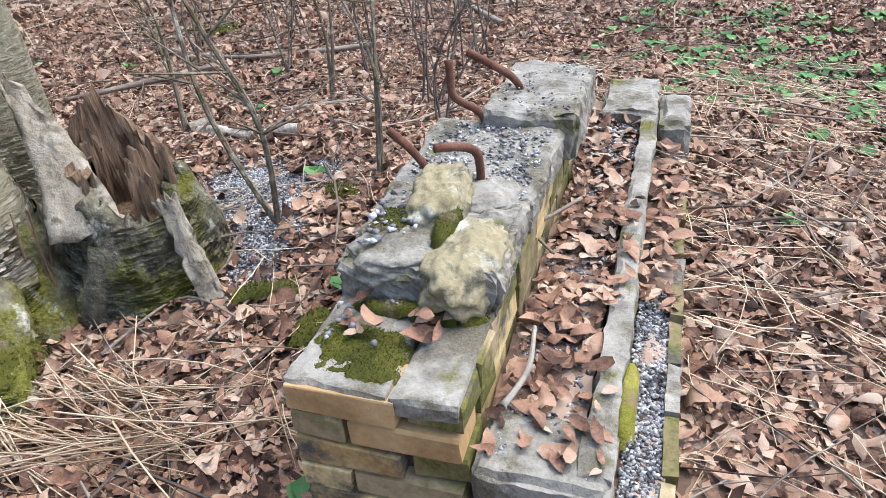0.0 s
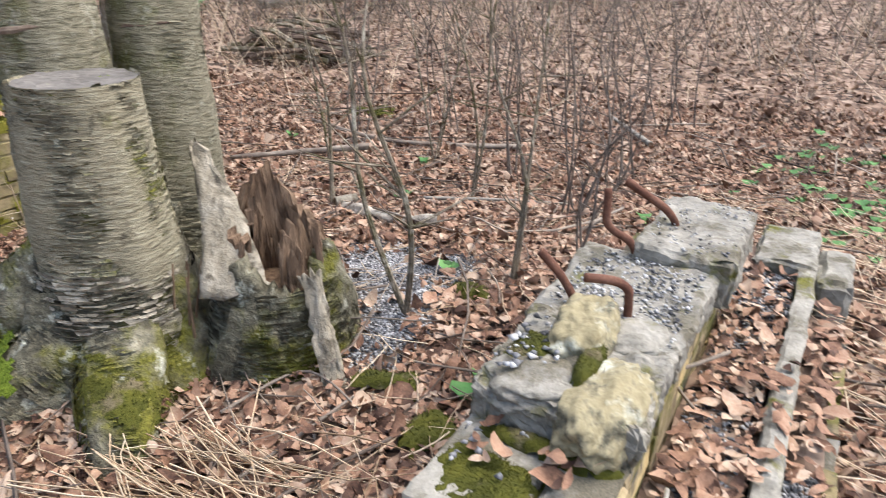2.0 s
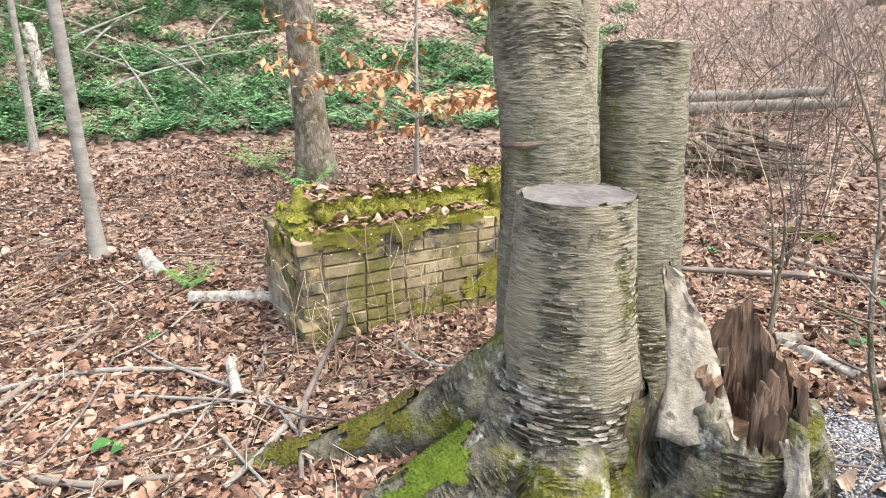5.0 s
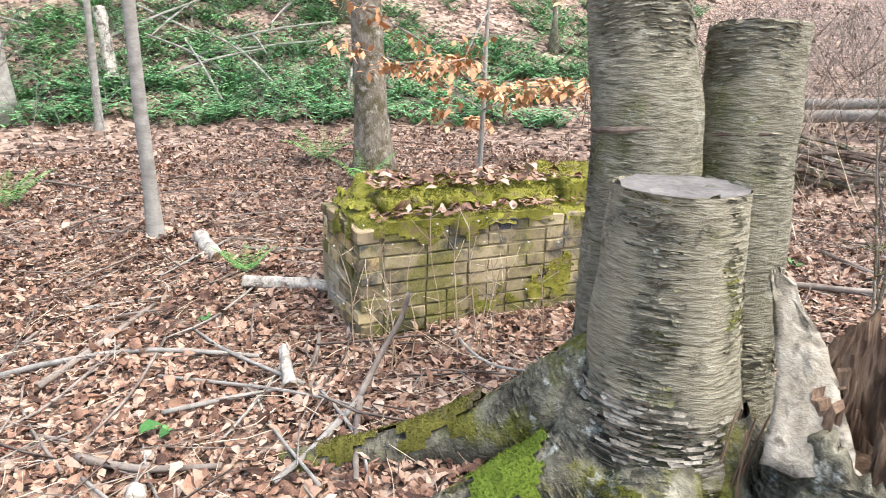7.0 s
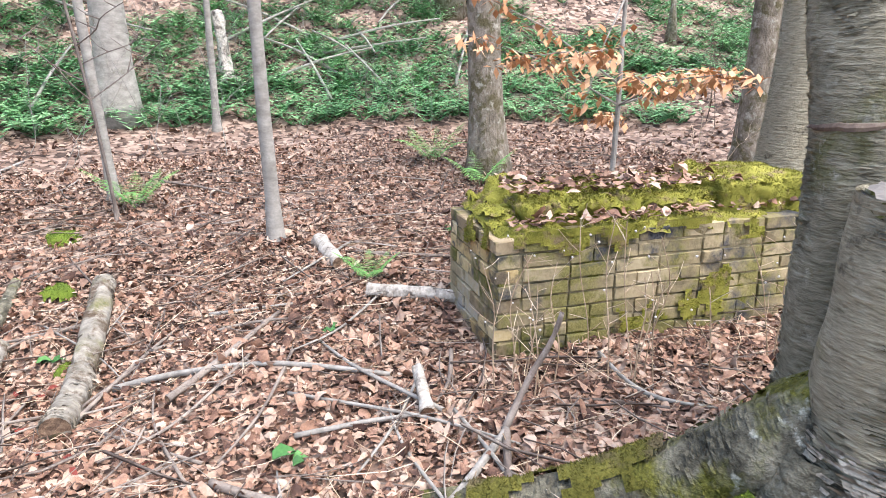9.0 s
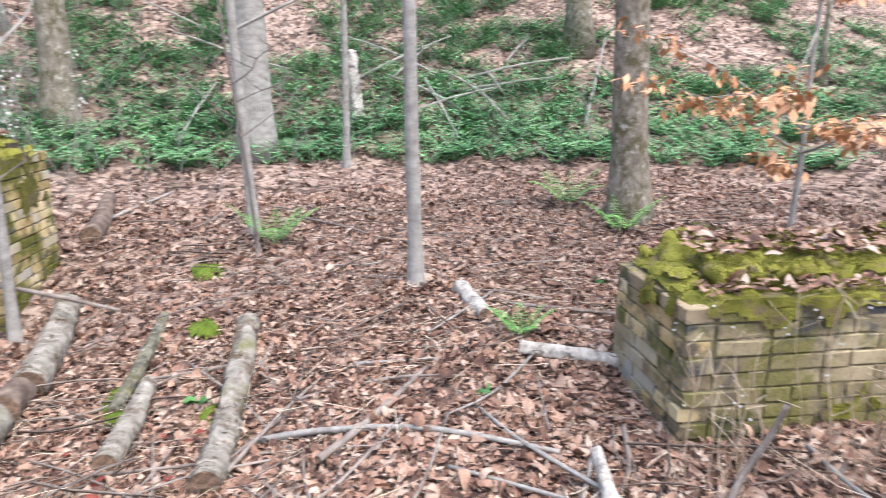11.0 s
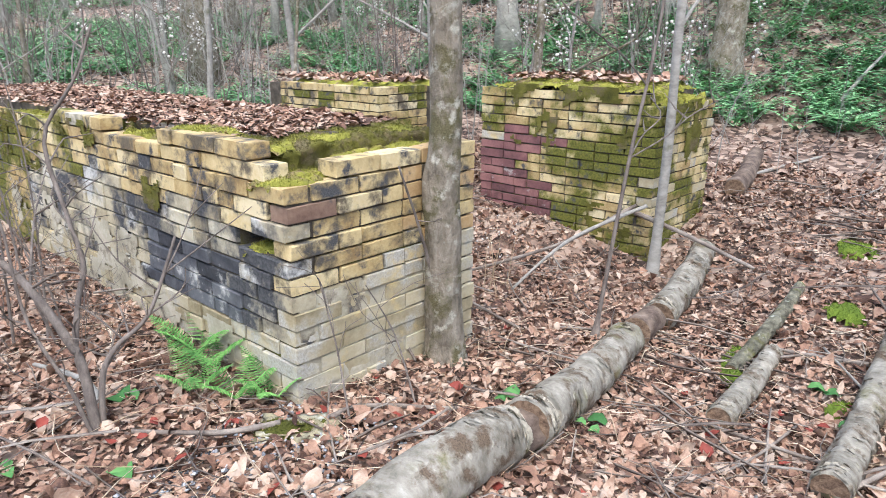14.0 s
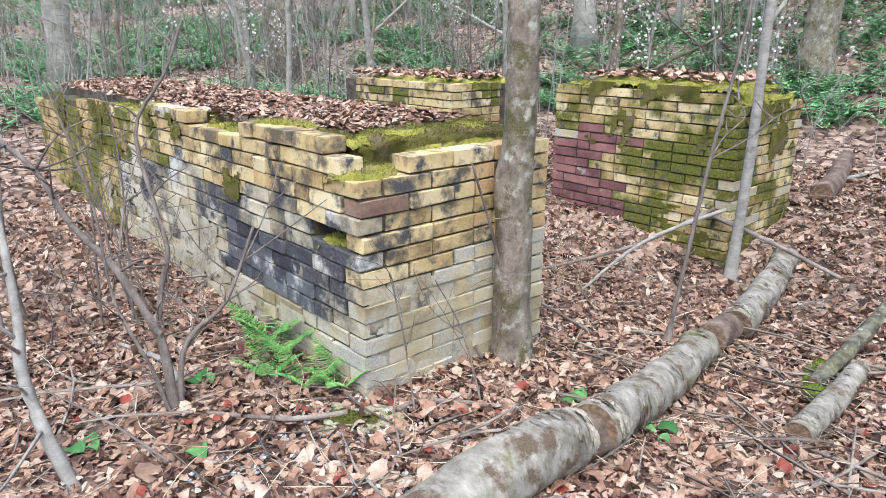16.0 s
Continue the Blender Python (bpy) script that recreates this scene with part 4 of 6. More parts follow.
part("wood", shell(0.2, 0.17, lambda f: 0.4 + 0.1 * math.sin(14 * f), 0.025, 25, (-50, 40), 40), m_rot, stump, "brown rotten heartwood")
bm = bmesh.new()
tube(bm, [(0.0, 0.0, 0.0), (0.0, 0.0, 0.32)], [0.2, 0.16], 18, 0.3, 4)
part("wood", bm, m_rot, stump, "brown rotten heartwood")


def bark_sheet(name, pts, width, mat, seed, label):
    """A curled sheet of bark along pts, tapering to its end."""
    bm = bmesh.new()
    q = curve_pts(pts, 14)
    g = []
    for i_, p in enumerate(q):
        d = (q[min(13, i_ + 1)] - q[max(0, i_ - 1)]).normalized()
        o = Vector((0.4, -0.86, 0.3)).normalized()
        s_ = d.cross(o).normalized()
        wd = width[0] + (width[1] - width[0]) * i_ / 13
        row = []
        for k in range(9):
            f = k / 8 - 0.5
            row.append(bm.verts.new(p + s_ * (wd * f) - o * (abs(f) ** 2 * wd * 0.45) + o * 0.022 * noise.noise(p * 14 + Vector((k, seed, 0))) + d * 0.05 * noise.noise(Vector((k * 0.9, i_ * 0.3, seed))) + s_ * 0.02 * noise.noise(Vector((k * 0.2, i_ * 0.8, seed + 3)))))
        g.append(row)
    for a, b in zip(g, g[1:]):
        for k in range(8):
            bm.faces.new((a[k], a[k + 1], b[k + 1], b[k]))
    ob = smooth(part(name, bm, mat, stump, label))
    mod = ob.modifiers.new("thickness", 'SOLIDIFY')
    mod.thickness = 0.008


bark_sheet("bark", [(-0.05, -0.22, 0.36), (-0.1, -0.14, 0.47), (-0.17, -0.05, 0.58), (-0.26, 0.04, 0.68), (-0.34, 0.11, 0.75)], (0.23, 0.03), m_sheet, 1, "pale peeling birch bark slab")
bark_sheet("bark", [(0.31, -0.27, 0.05), (0.27, -0.22, 0.18), (0.225, -0.18, 0.3), (0.19, -0.15, 0.43)], (0.1, 0.06), m_sheet, 2, "pale strip of birch bark")
bm = bmesh.new()
r_ = random.Random(8)
for k in range(16):
    x_, y_ = -0.27 + r_.uniform(-0.06, 0.05), -0.17 + r_.uniform(-0.1, 0.06)
    tube(bm, [(x_, y_, 0.0), (x_ + r_.uniform(-0.02, 0.02), y_ + 0.01, 0.2), (x_ + r_.uniform(-0.04, 0.04), y_ + r_.uniform(0, 0.06), r_.uniform(0.3, 0.5))], [0.006, 0.005, 0.003], 5)
part("splinters", bm, m_rot, stump, "long brown splinters")["kind"] = "stuff"

# ---- trees and saplings ----


def tree(name, base, top, r0, r1, mat, label, seed, lean=(0, 0), limbs=7, from_h=2.5, segs=16, rough=0.06, bends=(), n=26, group=""):
    x_, y_ = base
    z_ = gz(x_, y_)
    ob = thing(name, pose(x_, y_, z_), label, "tree" if r0 > 0.05 else "sapling", group)
    r_ = random.Random(seed)
    pts = [Vector((0, 0, -0.15))]
    for k in range(1, 7):
        f = k / 6
        pts.append(Vector((lean[0] * f * top + r_.uniform(-1, 1) * 0.03 * top * rough * 2, lean[1] * f * top + r_.uniform(-1, 1) * 0.03 * top * rough * 2, top * f)))
    bm = bmesh.new()
    q = curve_pts(pts, n)
    rr = [r0 * (1.0 + 0.45 * math.exp(-p.z / (2.2 * r0))) * (1 - max(0, p.z) / top) + r1 * max(0, p.z) / top for p in q]
    tube(bm, q, rr, segs, rough * 1.6, seed)
    smooth(part("trunk", bm, mat, ob))
    for k in range(limbs):
        f = r_.uniform(from_h / top, 0.95)
        i_ = min(n - 2, int(f * (n - 1)))
        p = q[i_]
        w = r_.uniform(0, 6.28)
        ln = r_.uniform(0.5, 1.0) * min(2.6, 0.28 * top) * (1.15 - f)
        d = Vector((math.cos(w), math.sin(w), r_.uniform(0.25, 0.9)))
        bm = bmesh.new()
        qq = curve_pts([p, p + d * ln * 0.4, p + d * ln * 0.75 + Vector((r_.uniform(-1, 1), r_.uniform(-1, 1), 0)) * ln * 0.12, p + d * ln + Vector((r_.uniform(-1, 1), r_.uniform(-1, 1), 0.3)) * ln * 0.2], 9)
        tube(bm, qq, list(np.linspace(min(rr[i_] * 0.5, 0.05), 0.003, 9)), 6, 0.1, k)
        for j in range(3):
            a = qq[3 + j * 2]
            e = Vector((r_.uniform(-1, 1), r_.uniform(-1, 1), r_.uniform(0, 0.8))) * ln * 0.35
            tube(bm, [a, a + e * 0.5, a + e + Vector((0, 0, 0.03))], [0.006, 0.004, 0.002], 5, 0, j)
        part("limb", bm, mat, ob)
    return ob


grown = tree("grown_in_tree", (-4.262, -1.468), 7.5, 0.074, 0.035, m_bark, "slim grey-brown trunk swelling over the edge of the brick block", 11, (0.004, 0.0), 6, 2.4, 32, 0.05, n=90)
for v in [c for c in grown.children if c.name.startswith("trunk")][0].data.vertices:
    swell = math.exp(-((v.co.z - 0.82) / 0.13) ** 2) + 0.55 * math.exp(-((v.co.z - 0.45) / 0.3) ** 2)
    v.co.x = v.co.x * (1 + 0.22 * swell) + 0.014 * swell
    v.co.y = v.co.y * (1 + 0.22 * swell) - 0.022 * swell
    n_ = noise.noise(Vector((v.co.x * 40, v.co.y * 40, v.co.z * 5)))
    v.co.x *= 1 + 0.06 * n_
    v.co.y *= 1 + 0.06 * n_
tree("sapling", (-6.25, -0.83), 5.0, 0.035, 0.012, m_bark_pale, "pale sapling growing at the foot of the block", 12, (-0.02, 0.02), 6, 1.2)
tree("sapling", (-5.45, 1.6), 5.5, 0.05, 0.02, m_bark_pale, "slim grey sapling standing in the leaf litter", 13, (-0.01, -0.02), 6, 1.0)
tree("sapling", (-7.3, 0.86), 6.0, 0.045, 0.02, m_bark_pale, "pale slim sapling with thin side twigs", 14, (-0.06, -0.04), 7, 1.4)
tree("tree", (-6.6, 4.3), 10, 0.17, 0.08, m_bark, "grey-brown woodland tree with a mossy foot", 15, (-0.02, -0.03), 7, 2.6, 20)
tree("tree", (-5.1, 6.5), 11, 0.14, 0.08, m_bark, "grey-brown woodland tree with lichen patches", 16, (0.01, 0.01), 7, 2.6, 20)
tree("tree", (-4.09, 5.42), 11, 0.2, 0.1, m_birch, "pale grey birch trunk with lichen patches", 22, (0.0, 0.01), 7, 2.6, 24)
tree("tree", (-11.2, 1.55), 11, 0.22, 0.1, m_bark_pale, "pale smooth-barked tree at the foot of the slope", 17, (-0.04, 0.0), 7, 3, 20)
tree("tree", (-12.3, -0.9), 11, 0.2, 0.1, m_bark, "grey tree at the foot of the slope", 18, (-0.03, 0.02), 7, 3, 20)
tree("sapling", (-5.0, -0.95), 3.0, 0.012, 0.004, m_stem, "thin greenish whip standing before the block", 19, (-0.16, 0.1), 3, 0.8, 8)
tree("sapling", (-6.6, 0.78), 3.2, 0.014, 0.006, m_stem, "thin dark whip leaning over the leaves", 20, (-0.1, -0.08), 6, 0.7, 8)
tree("sapling", (-10.4, 2.6), 6, 0.05, 0.02, m_bark_pale, "thin pale sapling at the foot of the slope", 21, (0.0, 0.02), 5, 2, 10)

r_ = random.Random(77)
for k in range(46):
    w = radians(r_.uniform(8, 168))
    d = r_.uniform(11.5, 34)
    if d < 14 and 60 < math.degrees(w) < 100:
        d += 5
    x_, y_ = -1 - d * math.sin(w), d * math.cos(w)
    thin = r_.random() < 0.55
    tree("sapling" if thin else "tree", (x_, y_), r_.uniform(8, 13), r_.uniform(0.03, 0.07) if thin else r_.uniform(0.1, 0.22), 0.02 if thin else 0.07,
         m_bark_pale if r_.random() < 0.5 else m_bark, "thin bare sapling on the wooded slope" if thin else "bare grey tree on the wooded slope", 100 + k,
         (r_.uniform(-0.08, 0.08), r_.uniform(-0.08, 0.08)), 5, 1.5, 8, 0.06, n=14, group="bare saplings on the slope" if thin else "bare trees on the slope")


for k in range(40):
    w, d = radians(r_.uniform(96, 166)), r_.uniform(8.5, 24)
    x_, y_ = -1 - d * math.sin(w), d * math.cos(w)
    tree("sapling", (x_, y_), r_.uniform(5, 9), r_.uniform(0.02, 0.06), 0.01, m_bark_pale if k % 3 else m_bark, "thin bare sapling on the wooded slope", 400 + k,
         (r_.uniform(-0.12, 0.12), r_.uniform(-0.12, 0.12)), 8, 0.8, 6, 0.08, n=12, group="bare saplings on the slope")

# ---- shrubs: bundles of thin dry stems ----
def shrub(base, height, stems, spread, seed, label, r0=0.006, mat=None, twigs=5, lean=(0, 0), fluff=0, wob=0.05):
    x_, y_ = base
    ob = thing("shrub", pose(x_, y_, gz(x_, y_) - 0.03), label, "shrub", "dry shrubs")
    q_ = random.Random(seed)
    for s_ in range(stems):
        w = q_.uniform(0, 6.28)
        o = Vector((math.cos(w), math.sin(w), 0)) * q_.uniform(0, spread)
        h = height * q_.uniform(0.6, 1.1)
        tip = Vector((lean[0] + q_.uniform(-1, 1) * 0.16, lean[1] + q_.uniform(-1, 1) * 0.16, 1)) * h
        j = lambda a: Vector((q_.uniform(-a, a), q_.uniform(-a, a), 0)) * h
        pts = curve_pts([o, o + tip * 0.35 + j(wob * 0.8), o + tip * 0.7 + j(wob), o + tip + j(wob)], 14)
        bm = bmesh.new()
        rr = list(np.linspace(r0 * q_.uniform(0.8, 1.4), 0.0018, 14))
        tube(bm, pts, rr, 6, 0.25, s_)
        for t_ in range(twigs):
            i_ = q_.randrange(4, 13)
            e = Vector((q_.uniform(-1, 1), q_.uniform(-1, 1), q_.uniform(0.1, 1))) * h * q_.uniform(0.08, 0.24)
            tube(bm, [pts[i_], pts[i_] + e * 0.5 + j(0.01), pts[i_] + e], [rr[i_] * 0.6, rr[i_] * 0.45, 0.0012], 4, 0, t_)
        part("stem", bm, mat or m_stem, ob)
        if fluff:
            bm = bmesh.new()
            for t_ in range(fluff):
                c = pts[q_.randrange(8, 14) if height < 1 else 9 + 2 * (t_ % 3)] + Vector((q_.uniform(-1, 1), q_.uniform(-1, 1), q_.uniform(-0.5, 1))) * (0.12 if height < 1 else 0.075)
                bmesh.ops.create_icosphere(bm, subdivisions=1, radius=q_.uniform(0.003, 0.0065) * (1 if height < 1 else 2.6), matrix=Matrix.Translation(c))
            part("seed_heads", bm, m_fluff, ob, "pale fluffy seed heads")["kind"] = "stuff"
    return ob


def bush(base, stems, mat, label):
    """A bush whose crooked stems follow the given lines and carry fine side twigs."""
    o = Vector((base[0], base[1], gz(*base) - 0.03))
    ob = thing("shrub", Matrix.Translation(o), label, "shrub", "dry shrubs")
    q_ = random.Random(base[0])
    for pts, r0, twigs in stems:
        q = [Vector(p) - o for p in pts]
        q = curve_pts(q, 24)
        bm = bmesh.new()
        rr = list(np.linspace(r0, r0 * 0.4, 24))
        tube(bm, q, rr, 10, 0.2, r0 * 99)
        for t_ in range(twigs):
            i_ = q_.randrange(6, 24)
            e = Vector((q_.uniform(-1, 1), q_.uniform(-1, 1), q_.uniform(-0.1, 0.9))) * q_.uniform(0.15, 0.5)
            k_ = Vector((q_.uniform(-1, 1), q_.uniform(-1, 1), q_.uniform(-0.5, 1))) * 0.05
            a, b, c = q[i_], q[i_] + e * 0.5 + k_, q[i_] + e
            tube(bm, curve_pts([a, b, c], 7), list(np.linspace(r0 * 0.3, 0.0015, 7)), 5, 0.1, t_)
            tube(bm, [b, b + Vector((e.y, -e.x, abs(e.z))) * 0.35], [r0 * 0.2, 0.0012], 4)
        smooth(part("stem", bm, mat, ob))
    return ob


bush((-3.01, -2.22), [
    ([(-3.01, -2.22, -0.03), (-3.05, -2.3, 0.24), (-3.05, -2.36, 0.35), (-3.03, -2.51, 0.54), (-2.99, -2.68, 0.69), (-2.97, -2.82, 0.88), (-2.9, -3.0, 1.02)], 0.02, 12),
    ([(-3.05, -2.33, 0.3), (-3.11, -2.35, 0.48), (-3.15, -2.35, 0.59), (-3.17, -2.42, 0.75), (-3.2, -2.52, 1.02), (-3.31, -2.47, 1.21), (-3.39, -2.44, 1.4)], 0.012, 12),
    ([(-3.03, -2.22, -0.02), (-3.08, -2.25, 0.2), (-3.13, -2.22, 0.31), (-3.22, -2.14, 0.42), (-3.34, -2.1, 0.68)], 0.013, 9),
    ([(-3.0, -2.22, -0.02), (-2.98, -2.28, 0.2), (-2.96, -2.42, 0.45), (-2.98, -2.5, 0.8), (-2.95, -2.62, 1.2)], 0.008, 10),
], m_stem, "leaning bare bush with twisting grey stems")
bush((-2.57, -2.08), [
    ([(-2.57, -2.08, -0.03), (-2.56, -2.15, 0.09), (-2.56, -2.24, 0.23), (-2.57, -2.31, 0.38), (-2.6, -2.34, 0.5), (-2.62, -2.38, 0.63), (-2.65, -2.45, 0.8), (-2.7, -2.6, 1.15)], 0.023, 7),
], m_bark_pale, "pale smooth stem curving out of the leaves")
bush((-4.05, -1.46), [
    ([(-4.24, -1.44, -0.12), (-4.25, -1.51, 0.1), (-4.2, -1.5, 0.32), (-4.13, -1.53, 0.58), (-4.03, -1.57, 0.86)], 0.011, 2),
], m_stem, "dead vine leaning against the brick face")
bush((-3.55, -1.5), [
    ([(-3.5, -1.5, 0.0), (-3.58, -1.6, 0.25), (-3.6, -1.68, 0.5)], 0.005, 4),
    ([(-3.75, -1.35, -0.05), (-3.85, -1.5, 0.2), (-3.8, -1.6, 0.42)], 0.005, 4),
], m_stem, "dry whips at the foot of the block")
SH = "thicket of thin dry brown stems"
for k, (b, h, s_, sp_, ln) in enumerate((((-0.71, 2.14), 1.5, 2, 0.03, (-0.1, 0.05)), ((-0.36, 2.45), 1.6, 3, 0.03, (0.05, 0.05)), ((-0.77, 3.75), 1.5, 2, 0.05, (-0.04, 0.0)),
                                         ((-1.55, 3.45), 1.5, 2, 0.04, (-0.12, 0.0)), ((-1.15, 4.4), 1.7, 3, 0.1, (0, 0)), ((-0.55, 4.3), 1.5, 4, 0.12, (0, 0)), ((-0.2, 3.5), 1.4, 5, 0.12, (0, 0)),
                                         ((0.1, 4.3), 1.5, 5, 0.15, (0, 0)), ((-1.9, 4.8), 1.6, 4, 0.15, (0, 0)), ((-1.3, 5.4), 1.7, 5, 0.2, (0, 0)), ((-0.3, 5.4), 1.6, 5, 0.2, (0, 0)),
                                         ((-0.1, 2.75), 1.1, 4, 0.05, (0.08, 0.0)), ((0.55, 5.6), 1.5, 5, 0.2, (0, 0)), ((-2.3, 6.0), 1.7, 5, 0.25, (0, 0)), ((-0.95, 6.6), 1.7, 6, 0.25, (0, 0)))):
    shrub(b, h, s_, sp_, 200 + k, SH, 0.011 if k < 4 else 0.007, m_bark if k < 5 else None, 12, ln, 0, 0.09)
shrub((-3.5, -3.1), 1.2, 5, 0.2, 232, SH, 0.006, None, 8, (0, -0.1))
shrub((-3.2, -3.6), 1.4, 6, 0.3, 233, SH, 0.007, None, 9, (0, -0.1))
shrub((-2.75, 2.2), 0.75, 8, 0.3, 236, "dry twiggy weeds before the mossy block", 0.003, m_straw, 8, (0, 0), 2)
shrub((-2.95, 1.8), 0.6, 7, 0.2, 237, "dry twiggy weeds before the mossy block", 0.003, m_straw, 8, (0, 0), 2)
shrub((-2.55, 2.8), 0.6, 7, 0.2, 238, "dry twiggy weeds before the mossy block", 0.003, m_straw, 8, (0, 0), 2)
shrub((-5.3, -1.65), 0.6, 5, 0.15, 239, "dry weeds with pale seed heads", 0.003, m_straw, 6, (0, 0), 9)
for k in range(64):
    q_ = random.Random(300 + k)
    w, d = radians(q_.uniform(92, 160)), q_.uniform(7.5, 17)
    shrub((-1 - d * math.sin(w), d * math.cos(w)), q_.uniform(1.6, 3.2), 6, 0.6, 300 + k, "tall dry weeds with pale seed heads", 0.008, m_bark_pale if k % 2 else None, 12, (0, 0), 16 if k % 3 == 0 else 0)

# ---- logs and sticks ----


def log(name, pts, radii, mat, label, seed, breaks=(), category="log", lift=True, rough=0.12, n=30):
    P_ = []
    for (x_, y_, *h), r in zip(pts, radii):
        P_.append(Vector((x_, y_, (gz(x_, y_) + r * 0.75 + (0.03 if r < 0.03 else 0.01) if not h else h[0]))))
    o = P_[0]
    d = (P_[-1] - o).normalized()
    turn = d.to_track_quat('Z', 'Y').to_matrix().to_4x4()
    m = Matrix.Translation(o) @ turn
    ob = thing(name, m, label, category)
    inv = m.inverted()
    q = [inv @ p for p in curve_pts(P_, n)]
    rr = list(np.interp(np.linspace(0, len(radii) - 1, n), np.arange(len(radii)), radii))
    for b in breaks:
        i_ = int(b * (n - 1))
        rr[i_] *= 0.7
        rr[min(n - 1, i_ + 1)] *= 0.85
    if mat is m_white:
        rough = 0.38
    bm = bmesh.new()
    tube(bm, q, rr, 20, rough, seed)
    smooth(part("bark", bm, mat, ob))
    if radii[0] > 0.05 and mat is m_log:
        bark_flakes(ob, q, [a * 1.01 for a in rr], 420, seed + 70, mat, 0.024, -9)
        bark_flakes(ob, [q[0], q[3 * n // 30]], [rr[0] * 1.04, rr[0]], 50, seed + 90, m_sheet, 0.03, -9)
        bark_flakes(ob, [q[-1 - 3 * n // 30], q[-1]], [rr[-1], rr[-1] * 1.04], 50, seed + 91, m_sheet, 0.03, -9)
    for e, r, s_ in ((q[0], rr[0], -1), (q[-1], rr[-1], 1)):
        bm = bmesh.new()
        bmesh.ops.create_circle(bm, cap_ends=True, segments=14, radius=r * 0.93)
        for v in bm.verts:
            v.co += e + Vector((0, 0, s_ * 0.003 + 0.006 * noise.noise(v.co * 30)))
        part("broken_end", bm, m_rot, ob, "dark rotten broken end")
    return ob


log("fallen_log", [(-2.9, -1.12, 0.03), (-3.35, -1.0), (-3.64, -0.94)], [0.105, 0.105, 0.1], m_log, "fallen grey birch log with peeling bark", 1, (0.93,), n=60, rough=0.2)
log("rotten_core", [(-3.6, -0.945), (-3.8, -0.89)], [0.074, 0.07], m_rot_dark, "dark rotten core bridging two lengths of log", 31, n=10, rough=0.4)
log("fallen_log", [(-3.75, -0.9), (-4.4, -0.81), (-4.95, -0.76)], [0.1, 0.09, 0.088], m_log, "fallen grey birch log with peeling bark", 2, (0.05, 0.55), n=60, rough=0.2)
log("fallen_log", [(-5.05, -0.73), (-5.35, -0.69)], [0.085, 0.078], m_rot_dark, "dark rotten section of a fallen log", 3)
log("fallen_log", [(-5.42, -0.66), (-6.0, -0.58), (-6.5, -0.53)], [0.088, 0.088, 0.08], m_log, "fallen grey birch log with peeling bark", 4, (0.5,), n=60, rough=0.2)
log("fallen_log", [(-7.7, -0.42), (-8.3, -0.36), (-9.2, -0.3)], [0.085, 0.085, 0.07], m_rot_dark, "dark rotting log far down the line", 5)
log("log", [(-3.95, 0.1), (-4.5, 0.25), (-5.4, 0.5)], [0.065, 0.068, 0.062], m_log, "short grey birch log with a rotten hole", 6, (0.3, 0.55), n=60, rough=0.22)
log("log", [(-4.42, -0.27), (-4.8, -0.17), (-5.15, -0.07)], [0.055, 0.055, 0.045], m_log, "short broken birch log in the leaves", 7)
log("log", [(-3.2, 0.0), (-3.02, 0.05)], [0.06, 0.055], m_white, "stub of mossy birch log", 8)
log("log", [(-2.78, 0.6), (-2.6, 0.52)], [0.035, 0.03], m_white, "small white birch stub in the leaves", 9)
log("birch_branch", [(-5.3, 1.85), (-5.1, 1.8), (-4.75, 1.74)], [0.05, 0.05, 0.04], m_white, "white-barked rotten birch log at the sapling", 10)
log("birch_branch", [(-4.25, 1.68), (-4.0, 1.95), (-3.9, 2.1)], [0.04, 0.035, 0.03], m_white, "white-barked branch leaning to the mossy block", 11)
log("birch_branch", [(-11.6, 3.2), (-11.9, 3.25, 1.0), (-12.3, 3.3, 1.9)], [0.12, 0.1, 0.08], m_white, "white birch trunk lying on the slope", 12)
log("birch_branch", [(-1.4, 3.33), (-1.2, 3.2), (-1.05, 3.13)], [0.032, 0.032, 0.03], m_white, "white birch branch on the leaves", 13)
log("birch_branch", [(-1.0, 3.12), (-0.82, 3.1)], [0.03, 0.026], m_white, "white birch branch on the leaves", 14)
log("birch_branch", [(-1.5, 3.42), (-1.4, 3.5)], [0.035, 0.035], m_log, "short hollow birch stub", 15)
log("birch_branch", [(-3.22, 1.38, 0.13), (-3.02, 1.3, 0.05)], [0.022, 0.03], m_white, "small white stub poking out of leaves", 16)
log("mossy_log", [(-4.95, -0.25), (-5.5, -0.05), (-5.9, 0.05)], [0.035, 0.04, 0.03], m_birch_base, "mossy rotten branch lying in leaves", 17)
ST = "grey fallen branch on the leaf litter"
